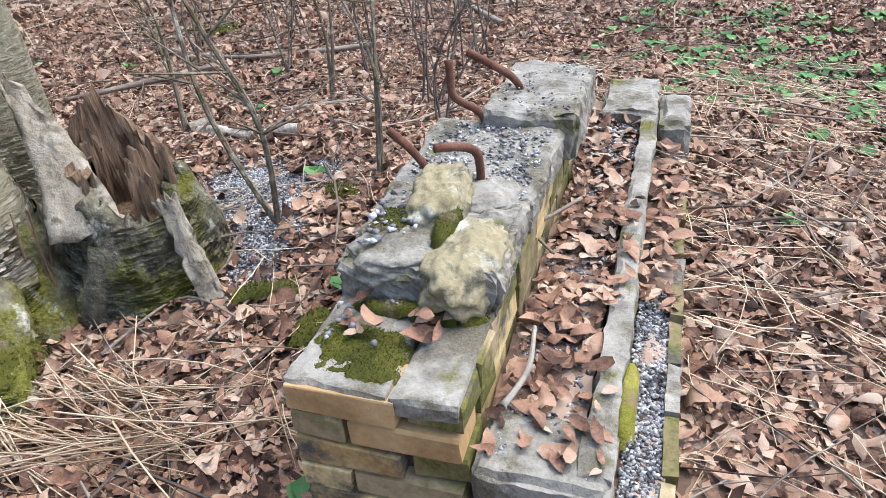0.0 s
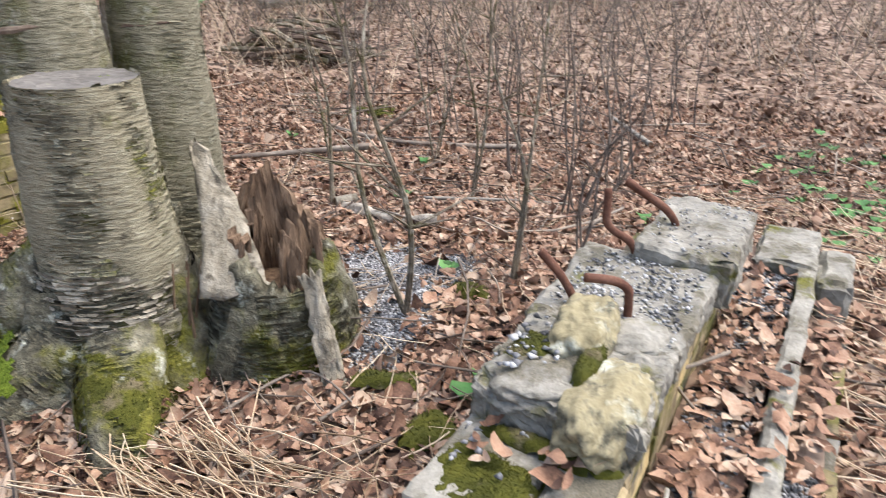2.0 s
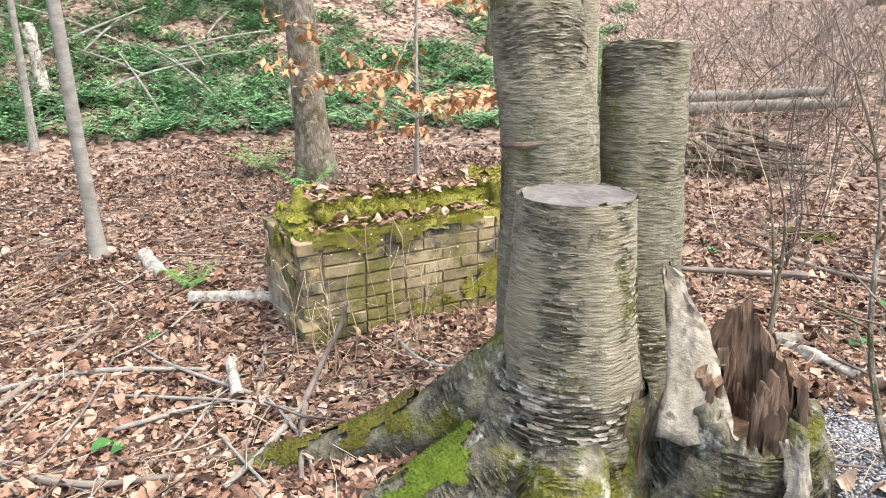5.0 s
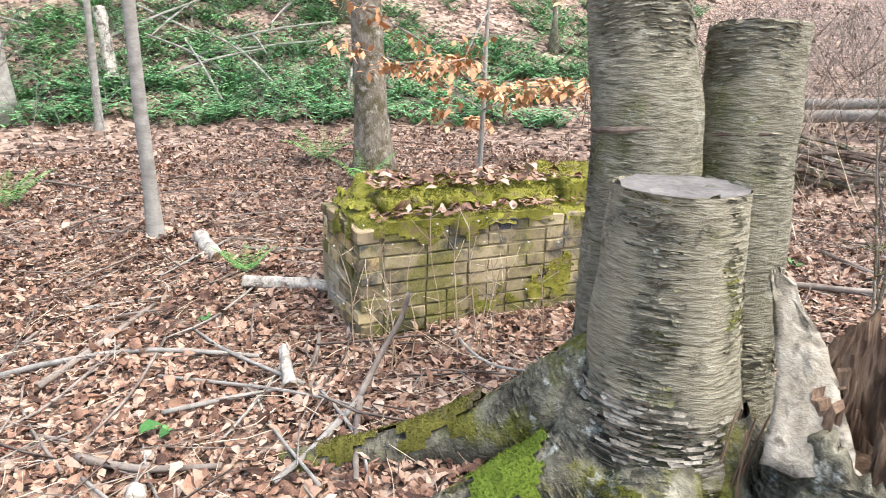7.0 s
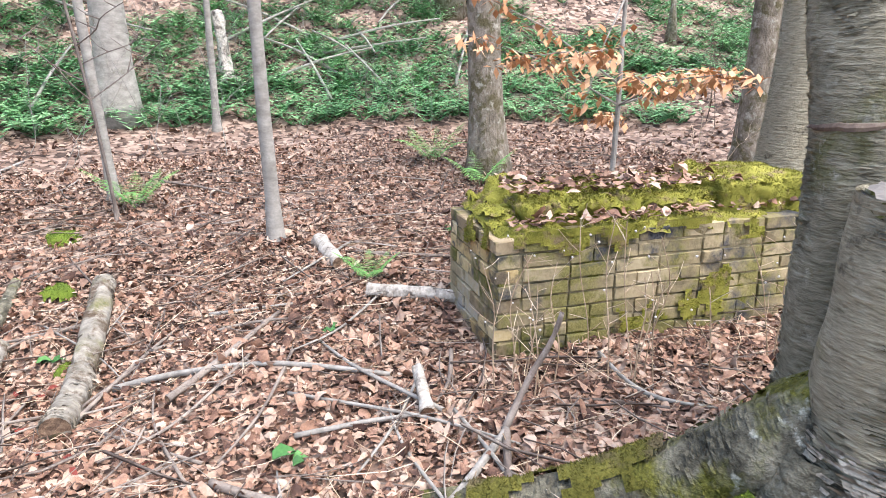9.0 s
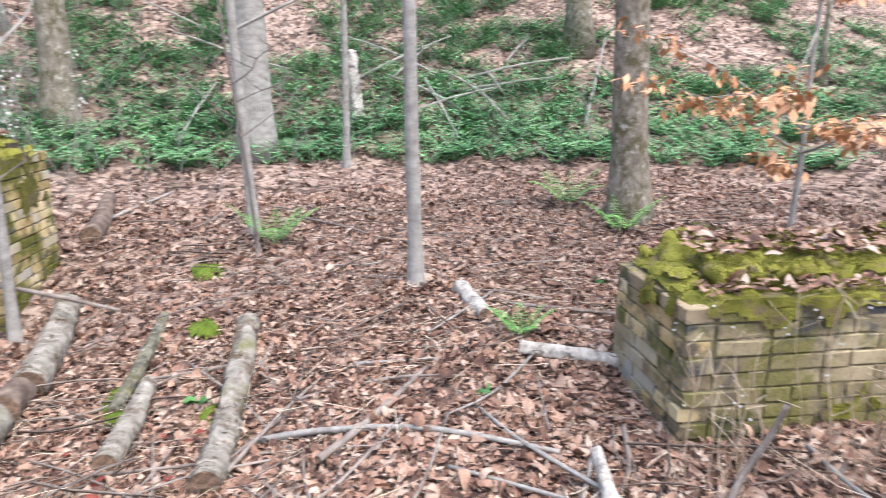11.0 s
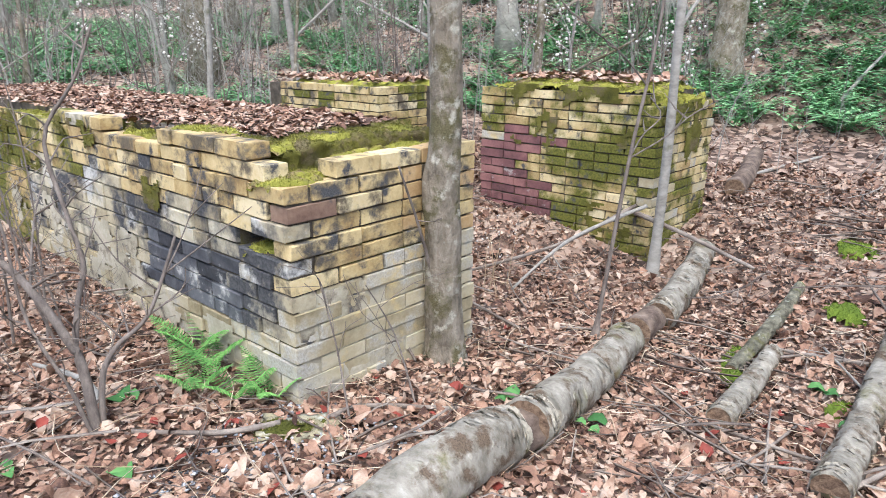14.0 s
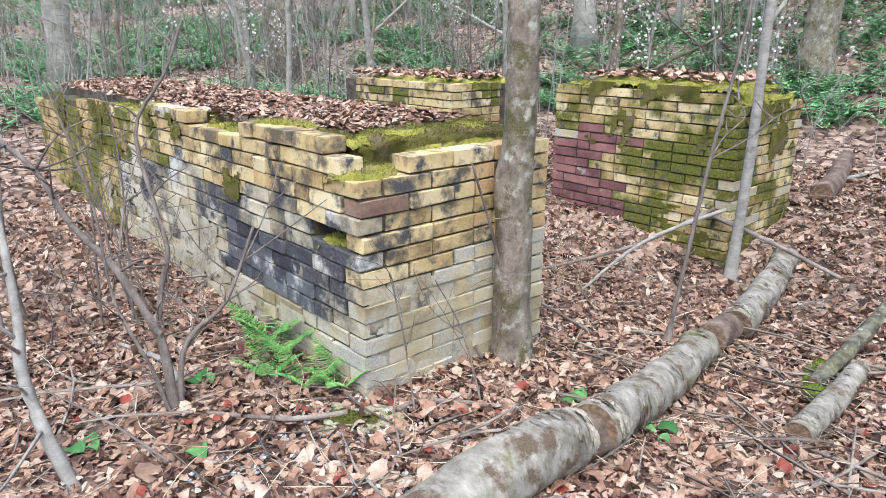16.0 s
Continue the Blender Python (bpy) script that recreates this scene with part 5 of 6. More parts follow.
for k, (pts, r) in enumerate((([(-4.25, 0.35), (-4.05, 0.6), (-3.75, 0.95), (-3.4, 1.35)], 0.016), ([(-3.85, 0.52), (-3.97, 0.77), (-4.34, 1.2)], 0.018),
                              ([(-3.1, 0.5), (-2.9, 0.65), (-2.7, 0.86)], 0.016), ([(-2.74, 1.46), (-2.57, 1.15), (-2.5, 0.95)], 0.016), ([(-2.74, 1.46), (-2.5, 1.28), (-2.28, 1.13)], 0.016),
                              ([(-2.75, 1.46), (-2.8, 1.62, 0.2), (-2.78, 1.7, 0.33), (-2.75, 1.72, 0.45)], 0.014), ([(-3.0, 2.2), (-2.6, 2.1), (-2.2, 2.4)], 0.01),
                              ([(-6.4, -1.0, 0.2), (-6.2, -0.6, 0.12), (-6.0, -0.2, 0.02)], 0.018), ([(-6.4, -1.0, 0.25), (-5.9, -1.4, 0.05), (-5.2, -1.9)], 0.014), ([(-6.2, -0.9, 0.3), (-5.8, -1.3, 0.12), (-5.4, -1.55)], 0.014),
                              ([(-3.35, -1.7), (-3.2, -1.85), (-3.05, -2.1)], 0.012), ([(-3.45, -1.55), (-3.6, -1.5), (-3.8, -1.2)], 0.012), ([(-3.1, -2.3), (-3.25, -2.6), (-3.3, -3.0)], 0.014),
                              ([(0.1, 1.9, 0.42), (0.14, 1.65, 0.42), (0.32, 1.72, 0.46)], 0.008), ([(0.1, 1.65, 0.42), (0.07, 1.45, 0.42)], 0.007), ([(0.04, 0.95, 0.43), (0.1, 1.05, 0.43), (0.13, 1.2, 0.42)], 0.008),
                              ([(0.17, 1.6, 0.42), (0.21, 1.5, 0.42)], 0.006), ([(-0.6, 4.9), (-1.6, 4.8), (-2.4, 5.2)], 0.02), ([(0.3, 5.0), (0.0, 5.8)], 0.02), ([(-1.7, 4.6), (-2.6, 4.2)], 0.025),
                              ([(-7.7, 1.3), (-7.0, 1.6), (-6.4, 1.7)], 0.012), ([(-8.4, -0.4), (-9.5, 0.3)], 0.02), ([(-1.15, 1.55), (-0.95, 1.75), (-0.7, 1.6)], 0.006), ([(-0.95, 1.3), (-0.7, 1.75)], 0.006),
                              ([(-1.0, 3.5), (-0.6, 3.6), (-0.2, 3.7)], 0.01), ([(-4.9, 2.0), (-4.4, 2.6), (-4.2, 2.9)], 0.012), ([(-3.9, 0.9), (-3.6, 0.5), (-3.5, 0.2)], 0.008), ([(-4.6, 0.9), (-4.4, 1.3)], 0.01))):
    log("stick", pts, list(np.linspace(r, r * 0.6, len(pts))), m_twig if k % 3 else m_bark_pale, ST, 40 + k, category="stick", rough=0.25, n=14)
q_ = random.Random(91)
for k in range(34):
    x_, y_ = q_.uniform(-5.4, -2.3), q_.uniform(-2.6, 2.6) if k > 14 else q_.uniform(-0.2, 1.6)
    a, ln = q_.uniform(0, 6.28), q_.uniform(0.18, 0.5)
    e = [(x_ - math.cos(a) * ln, y_ - math.sin(a) * ln), (x_ + math.cos(a + 0.5) * ln * 0.2, y_ + math.sin(a + 0.5) * ln * 0.2), (x_ + math.cos(a) * ln, y_ + math.sin(a) * ln)]
    if inside(np.array([p[0] for p in e]), np.array([p[1] for p in e]), 0.06).any():
        continue
    r = q_.uniform(0.005, 0.011)
    log("stick", e, [r, r * 0.9, r * 0.5], m_bark_pale if k % 2 else m_twig, ST, 600 + k, category="stick", rough=0.25, n=10)
bm_rock = bmesh.new()
slab(bm_rock, -0.16, 0.16, -0.09, 0.09, -0.06, 0.03, 0.02, 0.025, 9, 0.04)
rock = thing("rock", pose(-3.37, -1.63, gz(-3.37, -1.63) + 0.0, 0, 0, 118), "flat stone half covered in moss", "stone")
smooth(part("stone", bm_rock, m_stone, rock))
bm = bmesh.new()
moss_pad(bm, -0.02, 0.0, 0.02, 0.17, 0.08, 0.03, 3, 0.009)
mossy(part("moss", bm, m_moss_dark, rock), 40000, 0.007)
for k, (x_, y_, a, b) in enumerate(((-5.6, 0.25, 0.16, 0.1), (-5.1, -0.25, 0.3, 0.07), (-6.6, 0.4, 0.25, 0.12), (-4.75, 0.2, 0.1, 0.08), (-2.2, 2.7, 0.12, 0.08), (-1.95, 5.6, 0.3, 0.2), (-5.9, 4.6, 0.25, 0.12), (-0.5, 2.35, 0.12, 0.08), (-0.62, 1.75, 0.16, 0.08), (-0.45, 1.55, 0.1, 0.1))):
    ob = thing("moss_cushion", pose(x_, y_, gz(x_, y_)), "cushion of green moss on the forest floor", "moss", "moss cushions")
    bm = bmesh.new()
    moss_pad(bm, 0, 0, 0.015, a, b, 0.05, k + 50, 0.02)
    mossy(part("cushion", bm, m_moss_bright if k < 4 else m_moss_dark, ob))

# ---- far thicket ----


def thicket(name, count, seed, box, height, mat, label, rad=0.004):
    """Tangled arching canes with side twigs, each a tapered three-sided rod."""
    r = np.random.default_rng(seed)
    x, y = r.uniform(box[0], box[1], count), r.uniform(box[2], box[3], count)
    clump = np.sin(x * 1.9 + 1) * np.sin(y * 1.3) + 0.5 * np.sin(x * 4.1 + y * 2.7)
    keep = (clump > -0.35) & ~inside(x, y, 0.2)
    x, y = x[keep], y[keep]
    n = len(x)
    starts = np.stack([x, y, ground(x, y) - 0.02], 1)
    h = height * r.uniform(0.35, 1.2, n)
    aim = np.stack([r.normal(0, 0.55, n), r.normal(0, 0.55, n), np.ones(n)], 1) * h[:, None]
    sag = np.stack([r.normal(0, 0.3, n), r.normal(0, 0.3, n), -0.3 * r.random(n)], 1) * h[:, None]
    P, A, S, W = [starts], [aim], [sag], [np.full(n, rad) * r.uniform(0.6, 1.5, n)]
    for k in range(4):
        f = r.uniform(0.25, 0.9, n)[:, None]
        P.append(starts + aim * f + sag * f * f)
        A.append((aim * 0.3 + np.stack([r.normal(0, 0.3, n), r.normal(0, 0.3, n), r.normal(0, 0.12, n)], 1) * h[:, None]) * r.uniform(0.5, 1.2, n)[:, None])
        S.append(r.normal(0, 0.07, (n, 3)) * h[:, None])
        W.append(W[0] * 0.55)
    P, A, S, W = np.concatenate(P), np.concatenate(A), np.concatenate(S), np.concatenate(W)
    m, segs = len(P), 6
    V = np.zeros((m, segs, 3, 3))
    for j in range(segs):
        f = j / (segs - 1)
        c = P + A * f + S * f * f + r.normal(0, 0.012, (m, 3)) * (j > 0)
        for i in range(3):
            w = W * (1 - 0.7 * f)
            V[:, j, i] = c + np.stack([np.cos(2.094 * i) * w, np.sin(2.094 * i) * w, np.zeros(m)], 1)
    base = (np.arange(m) * segs * 3)[:, None, None]
    quad = np.array([(j * 3 + i, j * 3 + (i + 1) % 3, j * 3 + 3 + (i + 1) % 3, j * 3 + 3 + i) for j in range(segs - 1) for i in range(3)])
    tagged(raw(name, V.reshape(-1, 3), (base + quad[None]).reshape(-1, 4), mat), label, "brushwood", kind="stuff")


thicket("thicket", 1800, 41, (-7.0, 4.0, 7.5, 17.0), 2.1, m_twig, "tangled thicket of dry brown canes", 0.006)
thicket("thicket", 520, 42, (-5.5, 3.2, 5.4, 13.0), 1.0, m_straw, "low tangle of pale dry stalks", 0.0035)
thicket("thicket", 700, 44, (-17.0, -6.5, -13.0, -3.6), 2.6, m_bark_pale, "tangle of grey undergrowth on the slope", 0.006)
thicket("thicket", 420, 45, (-16.0, -8.5, -3.5, 8.0), 1.8, m_bark_pale, "thin grey twigs among the ferns", 0.0045)
thicket("thicket", 60, 43, (-4.2, -3.1, -4.2, -2.7), 0.8, m_stem, "thin bare undergrowth twigs", 0.003)

# ---- ferns ----


def frond_mesh(length, pairs, mat, droop, seed, width=0.3):
    q_ = random.Random(seed)
    bm = bmesh.new()
    pts = [Vector((length * f, 0, length * (1.35 * f - droop * 1.35 * f * f))) for f in np.linspace(0, 1, 12)]
    tube(bm, pts, list(np.linspace(0.0025, 0.0008, 12)), 4)
    for k in range(pairs):
        f = 0.16 + 0.82 * k / pairs
        p = Vector((length * f, 0, length * (1.35 * f - droop * 1.35 * f * f)))
        w = length * width * math.sin(math.pi * min(1, (f * 0.82 + 0.18))) ** 0.8 * (1.1 - 0.5 * f)
        for s_ in (-1, 1):
            tip = p + Vector((w * 0.35, s_ * w, -0.12 * w + q_.uniform(-0.1, 0.1) * w))
            m_ = p.lerp(tip, 0.5)
            h = length * 0.021
            teeth = 4
            a = [bm.verts.new(p + Vector((h * 0.5, 0, 0)))]
            b = [bm.verts.new(p - Vector((h * 0.5, 0, 0)))]
            for j in range(1, teeth + 1):
                c = p.lerp(tip, j / (teeth + 0.4))
                hh = h * (1.15 - 0.85 * j / teeth) * (1.25 if j % 2 else 0.8)
                a.append(bm.verts.new(c + Vector((hh, 0, 0.004))))
                b.append(bm.verts.new(c - Vector((hh, 0, -0.004))))
            for j in range(teeth):
                bm.faces.new((a[j], a[j + 1], b[j + 1], b[j]))
    me = bpy.data.meshes.new("frond")
    bm.to_mesh(me)
    bm.free()
    me.materials.append(mat)
    return me


FRONDS = [frond_mesh(0.42, 20, m_fern, d, k) for k, d in enumerate((0.3, 0.42, 0.58))]
for k, (x_, y_, n, s_) in enumerate(((-3.7, -2.42, 5, 0.72), (-3.62, -2.3, 4, 0.6), (-3.45, -2.2, 5, 0.45), (-3.5, -2.02, 5, 0.5), (-3.57, -1.9, 6, 0.48), (-4.42, 1.78, 7, 0.5), (-6.9, 0.95, 8, 0.9), (-7.2, 4.0, 7, 1.1), (-6.2, 3.9, 5, 1.0))):
    ob = thing("fern", pose(x_, y_, gz(x_, y_)), "green fern with arching fronds in the leaves", "fern", "ferns")
    for j in range(n):
        f = new("frond", FRONDS[j % 3])
        f.parent = ob
        f.matrix_basis = pose(0, 0, 0, 0, 0, 360 * j / n + 20 * k) @ Matrix.Scale(s_ * (0.8 + 0.07 * (j * 5 % 4)), 4)


def scatter_fronds(name, count, seed, place, mat, label, size):
    """Many low-poly fern sprays over a slope, one mesh."""
    r = np.random.default_rng(seed)
    V, F = [], []
    t = np.linspace(0, 1, 7)
    prof = np.array([0.08, 0.24, 0.3, 0.27, 0.2, 0.11, 0.0])
    made = 0
    while made < count:
        x_, y_ = place(r)
        if x_ is None:
            continue
        z_ = gz(x_, y_)
        for j in range(6):
            w = r.random() * 2 * math.pi
            ln = size * r.uniform(0.6, 1.3)
            dx, dy = math.cos(w), math.sin(w)
            c = np.stack([x_ + dx * ln * t, y_ + dy * ln * t, z_ + ln * (1.25 * t - 0.85 * t * t)], 1)
            side = np.array([-dy, dx, 0.0])
            for k in range(5):
                for s_ in (-1, 1):
                    n0 = len(V)
                    tip = c[k + 1] + side * s_ * prof[k + 1] * ln + np.array([0, 0, -0.03 * ln])
                    V += [c[k], c[k] + side * s_ * 0.02 * ln + np.array([dx, dy, 0]) * ln * 0.1, tip]
                    F.append((n0, n0 + 1, n0 + 2))
        made += 1
    ob = raw(name, np.array(V), np.array(F), mat)
    return tagged(ob, label, "fern", kind="stuff")


def slope_place(r):
    w, d = radians(r.uniform(28, 152)), 9.9 + 17 * r.random()
    x_, y_ = -1 - d * math.sin(w), d * math.cos(w)
    if 0.7 * noise.noise(Vector((x_ * 0.3, y_ * 0.3, 3))) + 0.8 * noise.noise(Vector((x_ * 0.9, y_ * 0.9, 7))) < (-0.25 if 50 < math.degrees(w) < 118 else -0.08):
        return None, None
    return x_, y_


scatter_fronds("fern_bank", 7800, 4, slope_place, m_hillfern, "evergreen ferns covering the wooded slope", 0.42)

# ---- withered beech twigs ----
BX0, BY0 = -4.3, 3.6
beech = thing("beech_sapling", pose(BX0, BY0, gz(BX0, BY0)), "young beech holding withered orange leaves", "sapling")
r_ = random.Random(41)
bm = bmesh.new()
q = curve_pts([(0, 0, -0.05), (0.04, 0, 0.9), (0.0, 0.06, 1.8), (0.08, 0.08, 3.2)], 20)
tube(bm, q, list(np.linspace(0.022, 0.008, 20)), 8, 0.1)
part("trunk", bm, m_bark_pale, beech)
V, F = [], []
for k in range(15):
    p = q[r_.randrange(5, 15)]
    p = q[7] if k < 2 else p
    if k < 5:
        d = (Vector((-4.64, 2.64, 1.45)), Vector((-3.07, 3.02, 1.25)), Vector((-5.0, 2.9, 1.75)), Vector((-3.3, 3.3, 1.75)), Vector((-3.9, 2.9, 1.0)))[k] - Vector((BX0, BY0, gz(BX0, BY0))) - p
    else:
        w = r_.uniform(0, 6.28)
        d = Vector((math.cos(w), math.sin(w), r_.uniform(-0.05, 0.25))) * r_.uniform(0.7, 1.3)
    bm = bmesh.new()
    tube(bm, [p, p + d * 0.5 + Vector((0, 0, 0.06)), p + d], [0.008, 0.005, 0.002], 5)
    part("limb", bm, m_bark_pale, beech)
    for j in range(84):
        f = r_.uniform(0.3, 1.05)
        c = p + d * f + Vector((0, 0, 0.2 * f * (1 - f))) + Vector((r_.uniform(-1, 1), r_.uniform(-1, 1), r_.uniform(-0.6, 0.3))) * 0.09
        a = Vector((r_.uniform(-1, 1), r_.uniform(-1, 1), r_.uniform(-1.2, 0.1))).normalized()
        s_ = a.cross(Vector((0, 0, 1))).normalized()
        l_ = r_.uniform(0.05, 0.095)
        n0 = len(V)
        V += [c, c + a * l_ * 0.5 + s_ * l_ * 0.24 + Vector((0, 0, 0.008)), c + a * l_, c + a * l_ * 0.5 - s_ * l_ * 0.24]
        F.append((n0, n0 + 1, n0 + 2, n0 + 3))
ob = raw("withered_leaves", np.array([list(v) for v in V]), np.array(F), m_beech)
ob.parent = beech
ob["kind"] = "stuff"

for k in range(17):
    w, d = radians(r_.uniform(45, 112) if k > 9 else r_.uniform(60, 70)), r_.uniform(10.5, 17) if k > 9 else r_.uniform(11, 13.5)
    x_, y_ = -1 - d * math.sin(w), d * math.cos(w)
    a, ln = r_.uniform(0, 6.28), r_.uniform(0.5, 1.3)
    p0, p1 = (x_ - math.cos(a) * ln, y_ - math.sin(a) * ln), (x_ + math.cos(a) * ln, y_ + math.sin(a) * ln)
    log("fallen_pole", [(*p0, gz(*p0) + 0.06), (x_, y_, gz(x_, y_) + 0.22), (*p1, gz(*p1) + 0.3)], [0.024, 0.02, 0.012], m_bark_pale, "pale dead pole lying on the slope", 500 + k, category="branch", n=10)

# ---- brush pile far off ----
pile = thing("brush_pile", pose(-3.39, 7.49, gz(-3.39, 7.49)), "heap of grey fallen branches", "branches")
for k in range(44):
    bm = bmesh.new()
    a = Vector((r_.uniform(-0.6, 0.6), r_.uniform(-0.4, 0.4), r_.uniform(0.02, 0.38)))
    d = Vector((r_.uniform(-1, 1), r_.uniform(-0.5, 0.5), r_.uniform(-0.1, 0.2))) * 0.6
    tube(bm, [a - d, a + Vector((0, 0, 0.05)), a + d], [0.035, 0.03, 0.012], 6, 0.2, k)
    part("branch", bm, m_bark if k % 3 else m_rot_dark, pile)
for k, (p0, p1) in enumerate((((-5.9, 10.2), (-3.4, 11.0)), ((-5.2, 9.9), (-3.0, 10.3)))):
    log("fallen_log", [(*p0, gz(*p0) + 0.15), (*p1, gz(*p1) + 0.4)], [0.1, 0.06], m_bark_pale, "long grey fallen trunk lying in the brush", 520 + k)

# ---- loose litter ----
LEAF_T = np.array([(0, 0, 0), (0.28, 0.26, 0), (0.62, 0.30, 0), (1, 0, 0), (0.62, -0.30, 0), (0.28, -0.26, 0), (0.33, 0, 0), (0.66, 0, 0)], float)
LEAF_F = np.array([(0, 6, 1), (1, 6, 7), (1, 7, 2), (2, 7, 3), (0, 5, 6), (5, 4, 7), (5, 7, 6), (4, 3, 7)], int)


_x = (0.1, 0.3, 0.55, 0.8)
_w = (0.13, 0.27, 0.28, 0.15)
FINE_T = np.array([(0, 0, 0), *[(a, b, 0) for a, b in zip(_x, _w)], (1, 0, 0), *[(a, -b, 0) for a, b in zip(_x, _w)], *[(a, 0, 0) for a in _x]], float)
FINE_F = np.array([(0, 10, 1), (10, 11, 2), (10, 2, 1), (11, 12, 3), (11, 3, 2), (12, 13, 4), (12, 4, 3), (13, 5, 4), (0, 6, 10), (6, 7, 11), (6, 11, 10), (7, 8, 12), (7, 12, 11), (8, 9, 13), (8, 13, 12), (9, 5, 13)], int)


def leaves(name, xs, ys, zs, size, mat, label, seed, tilt=0.45, curl=1.0, fine=False):
    r = np.random.default_rng(seed)
    n = len(xs)
    tmpl, tri, nv = (FINE_T, FINE_F, 14) if fine else (LEAF_T, LEAF_F, 8)
    T = np.repeat(tmpl[None], n, 0)
    T[:, 1:nv - 4 if fine else 6, :2] += r.normal(0, 0.03 if fine else 0.05, (n, (nv - 5) if fine else 5, 2))
    T[..., 0] -= 0.5
    T[..., 1] *= r.uniform(0.5, 1.1, n)[:, None]
    k1, k2 = r.normal(0.6, 0.9, n) * curl, r.normal(1.3, 1.5, n) * curl
    T[..., 2] = k1[:, None] * T[..., 0] ** 2 + k2[:, None] * T[..., 1] ** 2 + r.normal(0, 0.025, (n, nv))
    twist = r.normal(0, 0.9, n) * curl
    T[..., 2] += twist[:, None] * T[..., 0] * T[..., 1] + 0.12 * np.abs(T[..., 1])
    T[..., 2] -= T[..., 2].min(1, keepdims=True)
    T *= size[:, None, None]
    flip = np.where(r.random(n) < 0.35, -1.0, 1.0)
    T[..., 2] *= flip[:, None]
    ax, ay, az = r.normal(0, tilt, n), r.normal(0, tilt, n), r.uniform(0, 2 * np.pi, n)

    def rot(P, a, i, j):
        c, s = np.cos(a)[:, None], np.sin(a)[:, None]
        P[..., i], P[..., j] = P[..., i] * c - P[..., j] * s, P[..., i] * s + P[..., j] * c
    rot(T, ax, 1, 2)
    rot(T, ay, 0, 2)
    rot(T, az, 0, 1)
    low = np.minimum(0, T[..., 2].min(1))
    T[..., 2] -= low[:, None] * 0.75
    T += np.stack([xs, ys, zs], -1)[:, None, :]
    F = (tri[None] + nv * np.arange(n)[:, None, None]).reshape(-1, 3)
    return tagged(raw(name, T.reshape(-1, 3), F, mat, True), label, "leaf litter", kind="stuff")


def gravel_at(x, y):
    """How much a spot is bare gravel instead of leaves."""
    a = np.exp(-(((x + 1.0) / 0.34) ** 2 + ((y - 2.55) / 0.38) ** 2)) + 0.9 * np.exp(-(((x + 0.75) / 0.16) ** 2 + ((y - 2.05) / 0.3) ** 2)) + 0.5 * np.exp(-(((x + 0.6) / 0.2) ** 2 + ((y - 2.6) / 0.2) ** 2))
    return a


R = np.random.default_rng(9)


def field(n, x0, x1, y0, y1):
    return R.uniform(x0, x1, n), R.uniform(y0, y1, n)


def path_dist(x, y):
    d = np.full(len(x), 1e9)
    for a in ((0, 0.6), (-0.4, 0.4), (-0.9, 0.1), (-1.4, 0.0), (-1.7, -0.3), (0.2, 1.6), (-0.6, 1.6), (-1.2, 1.4)):
        d = np.minimum(d, np.hypot(x - a[0], y - a[1]))
    return d


x, y = field(215000, -9, 3.2, -5.5, 6.5)
d = path_dist(x, y)
keep = (R.random(len(x)) < np.clip(1.3 - 0.1 * d, 0.35, 1)) & ~inside(x, y) & (gravel_at(x, y) < 0.42 + 0.55 * R.random(len(x)) ** 2) & (d < 8.5)
x, y, d = x[keep], y[keep], d[keep]
size = R.gamma(4.5, 0.0100, len(x)).clip(0.018, 0.11) * np.clip(1.06 - 0.06 * d, 0.78, 1.06)
zz = ground(x, y) + R.uniform(0, 0.022, len(x))
near = d < 2.3
leaves("leaf_litter", x[near], y[near], zz[near], size[near], m_leaf, "curled brown dead leaves covering the forest floor", 1, 0.4, fine=True)
leaves("leaf_litter", x[~near], y[~near], zz[~near], size[~near], m_leaf, "curled brown dead leaves covering the forest floor", 3)
n = 100000
x, y = field(n, -5.8, 2.6, -3.4, 4.8)
keep = ~inside(x, y) & (gravel_at(x, y) < 0.5)
x, y = x[keep], y[keep]
n = len(x)
a, b = R.uniform(0, 6.28, n), R.uniform(0.008, 0.022, n)
z = ground(x, y) + R.uniform(0.004, 0.034, n)
V = np.stack([np.stack([x + np.cos(a + q) * b * f, y + np.sin(a + q) * b * f, z + R.normal(0, 0.005, n)], -1) for q, f in ((0, 1.3), (1.7, 0.7), (3.1, 1.2), (4.6, 0.8))], 1)
tagged(raw("leaf_crumbs", V.reshape(-1, 3), np.arange(4 * n).reshape(-1, 4), m_leaf), "broken crumbs of dead leaf between the leaves", "leaf litter", kind="stuff")
w, d = np.radians(R.uniform(-40, 175, 46000)), 6.5 + 20 * R.random(46000) ** 1.6
x, y = -1 - d * np.sin(w), d * np.cos(w)
keep = ~inside(x, y)
x, y, d = x[keep], y[keep], d[keep]
leaves("leaf_litter", x, y, ground(x, y) + 0.01, R.gamma(7, 0.008, len(x)).clip(0.03, 0.14) * (0.8 + 0.04 * d), m_leaf_far, "faded dead leaves covering the distant floor", 2, 0.35)


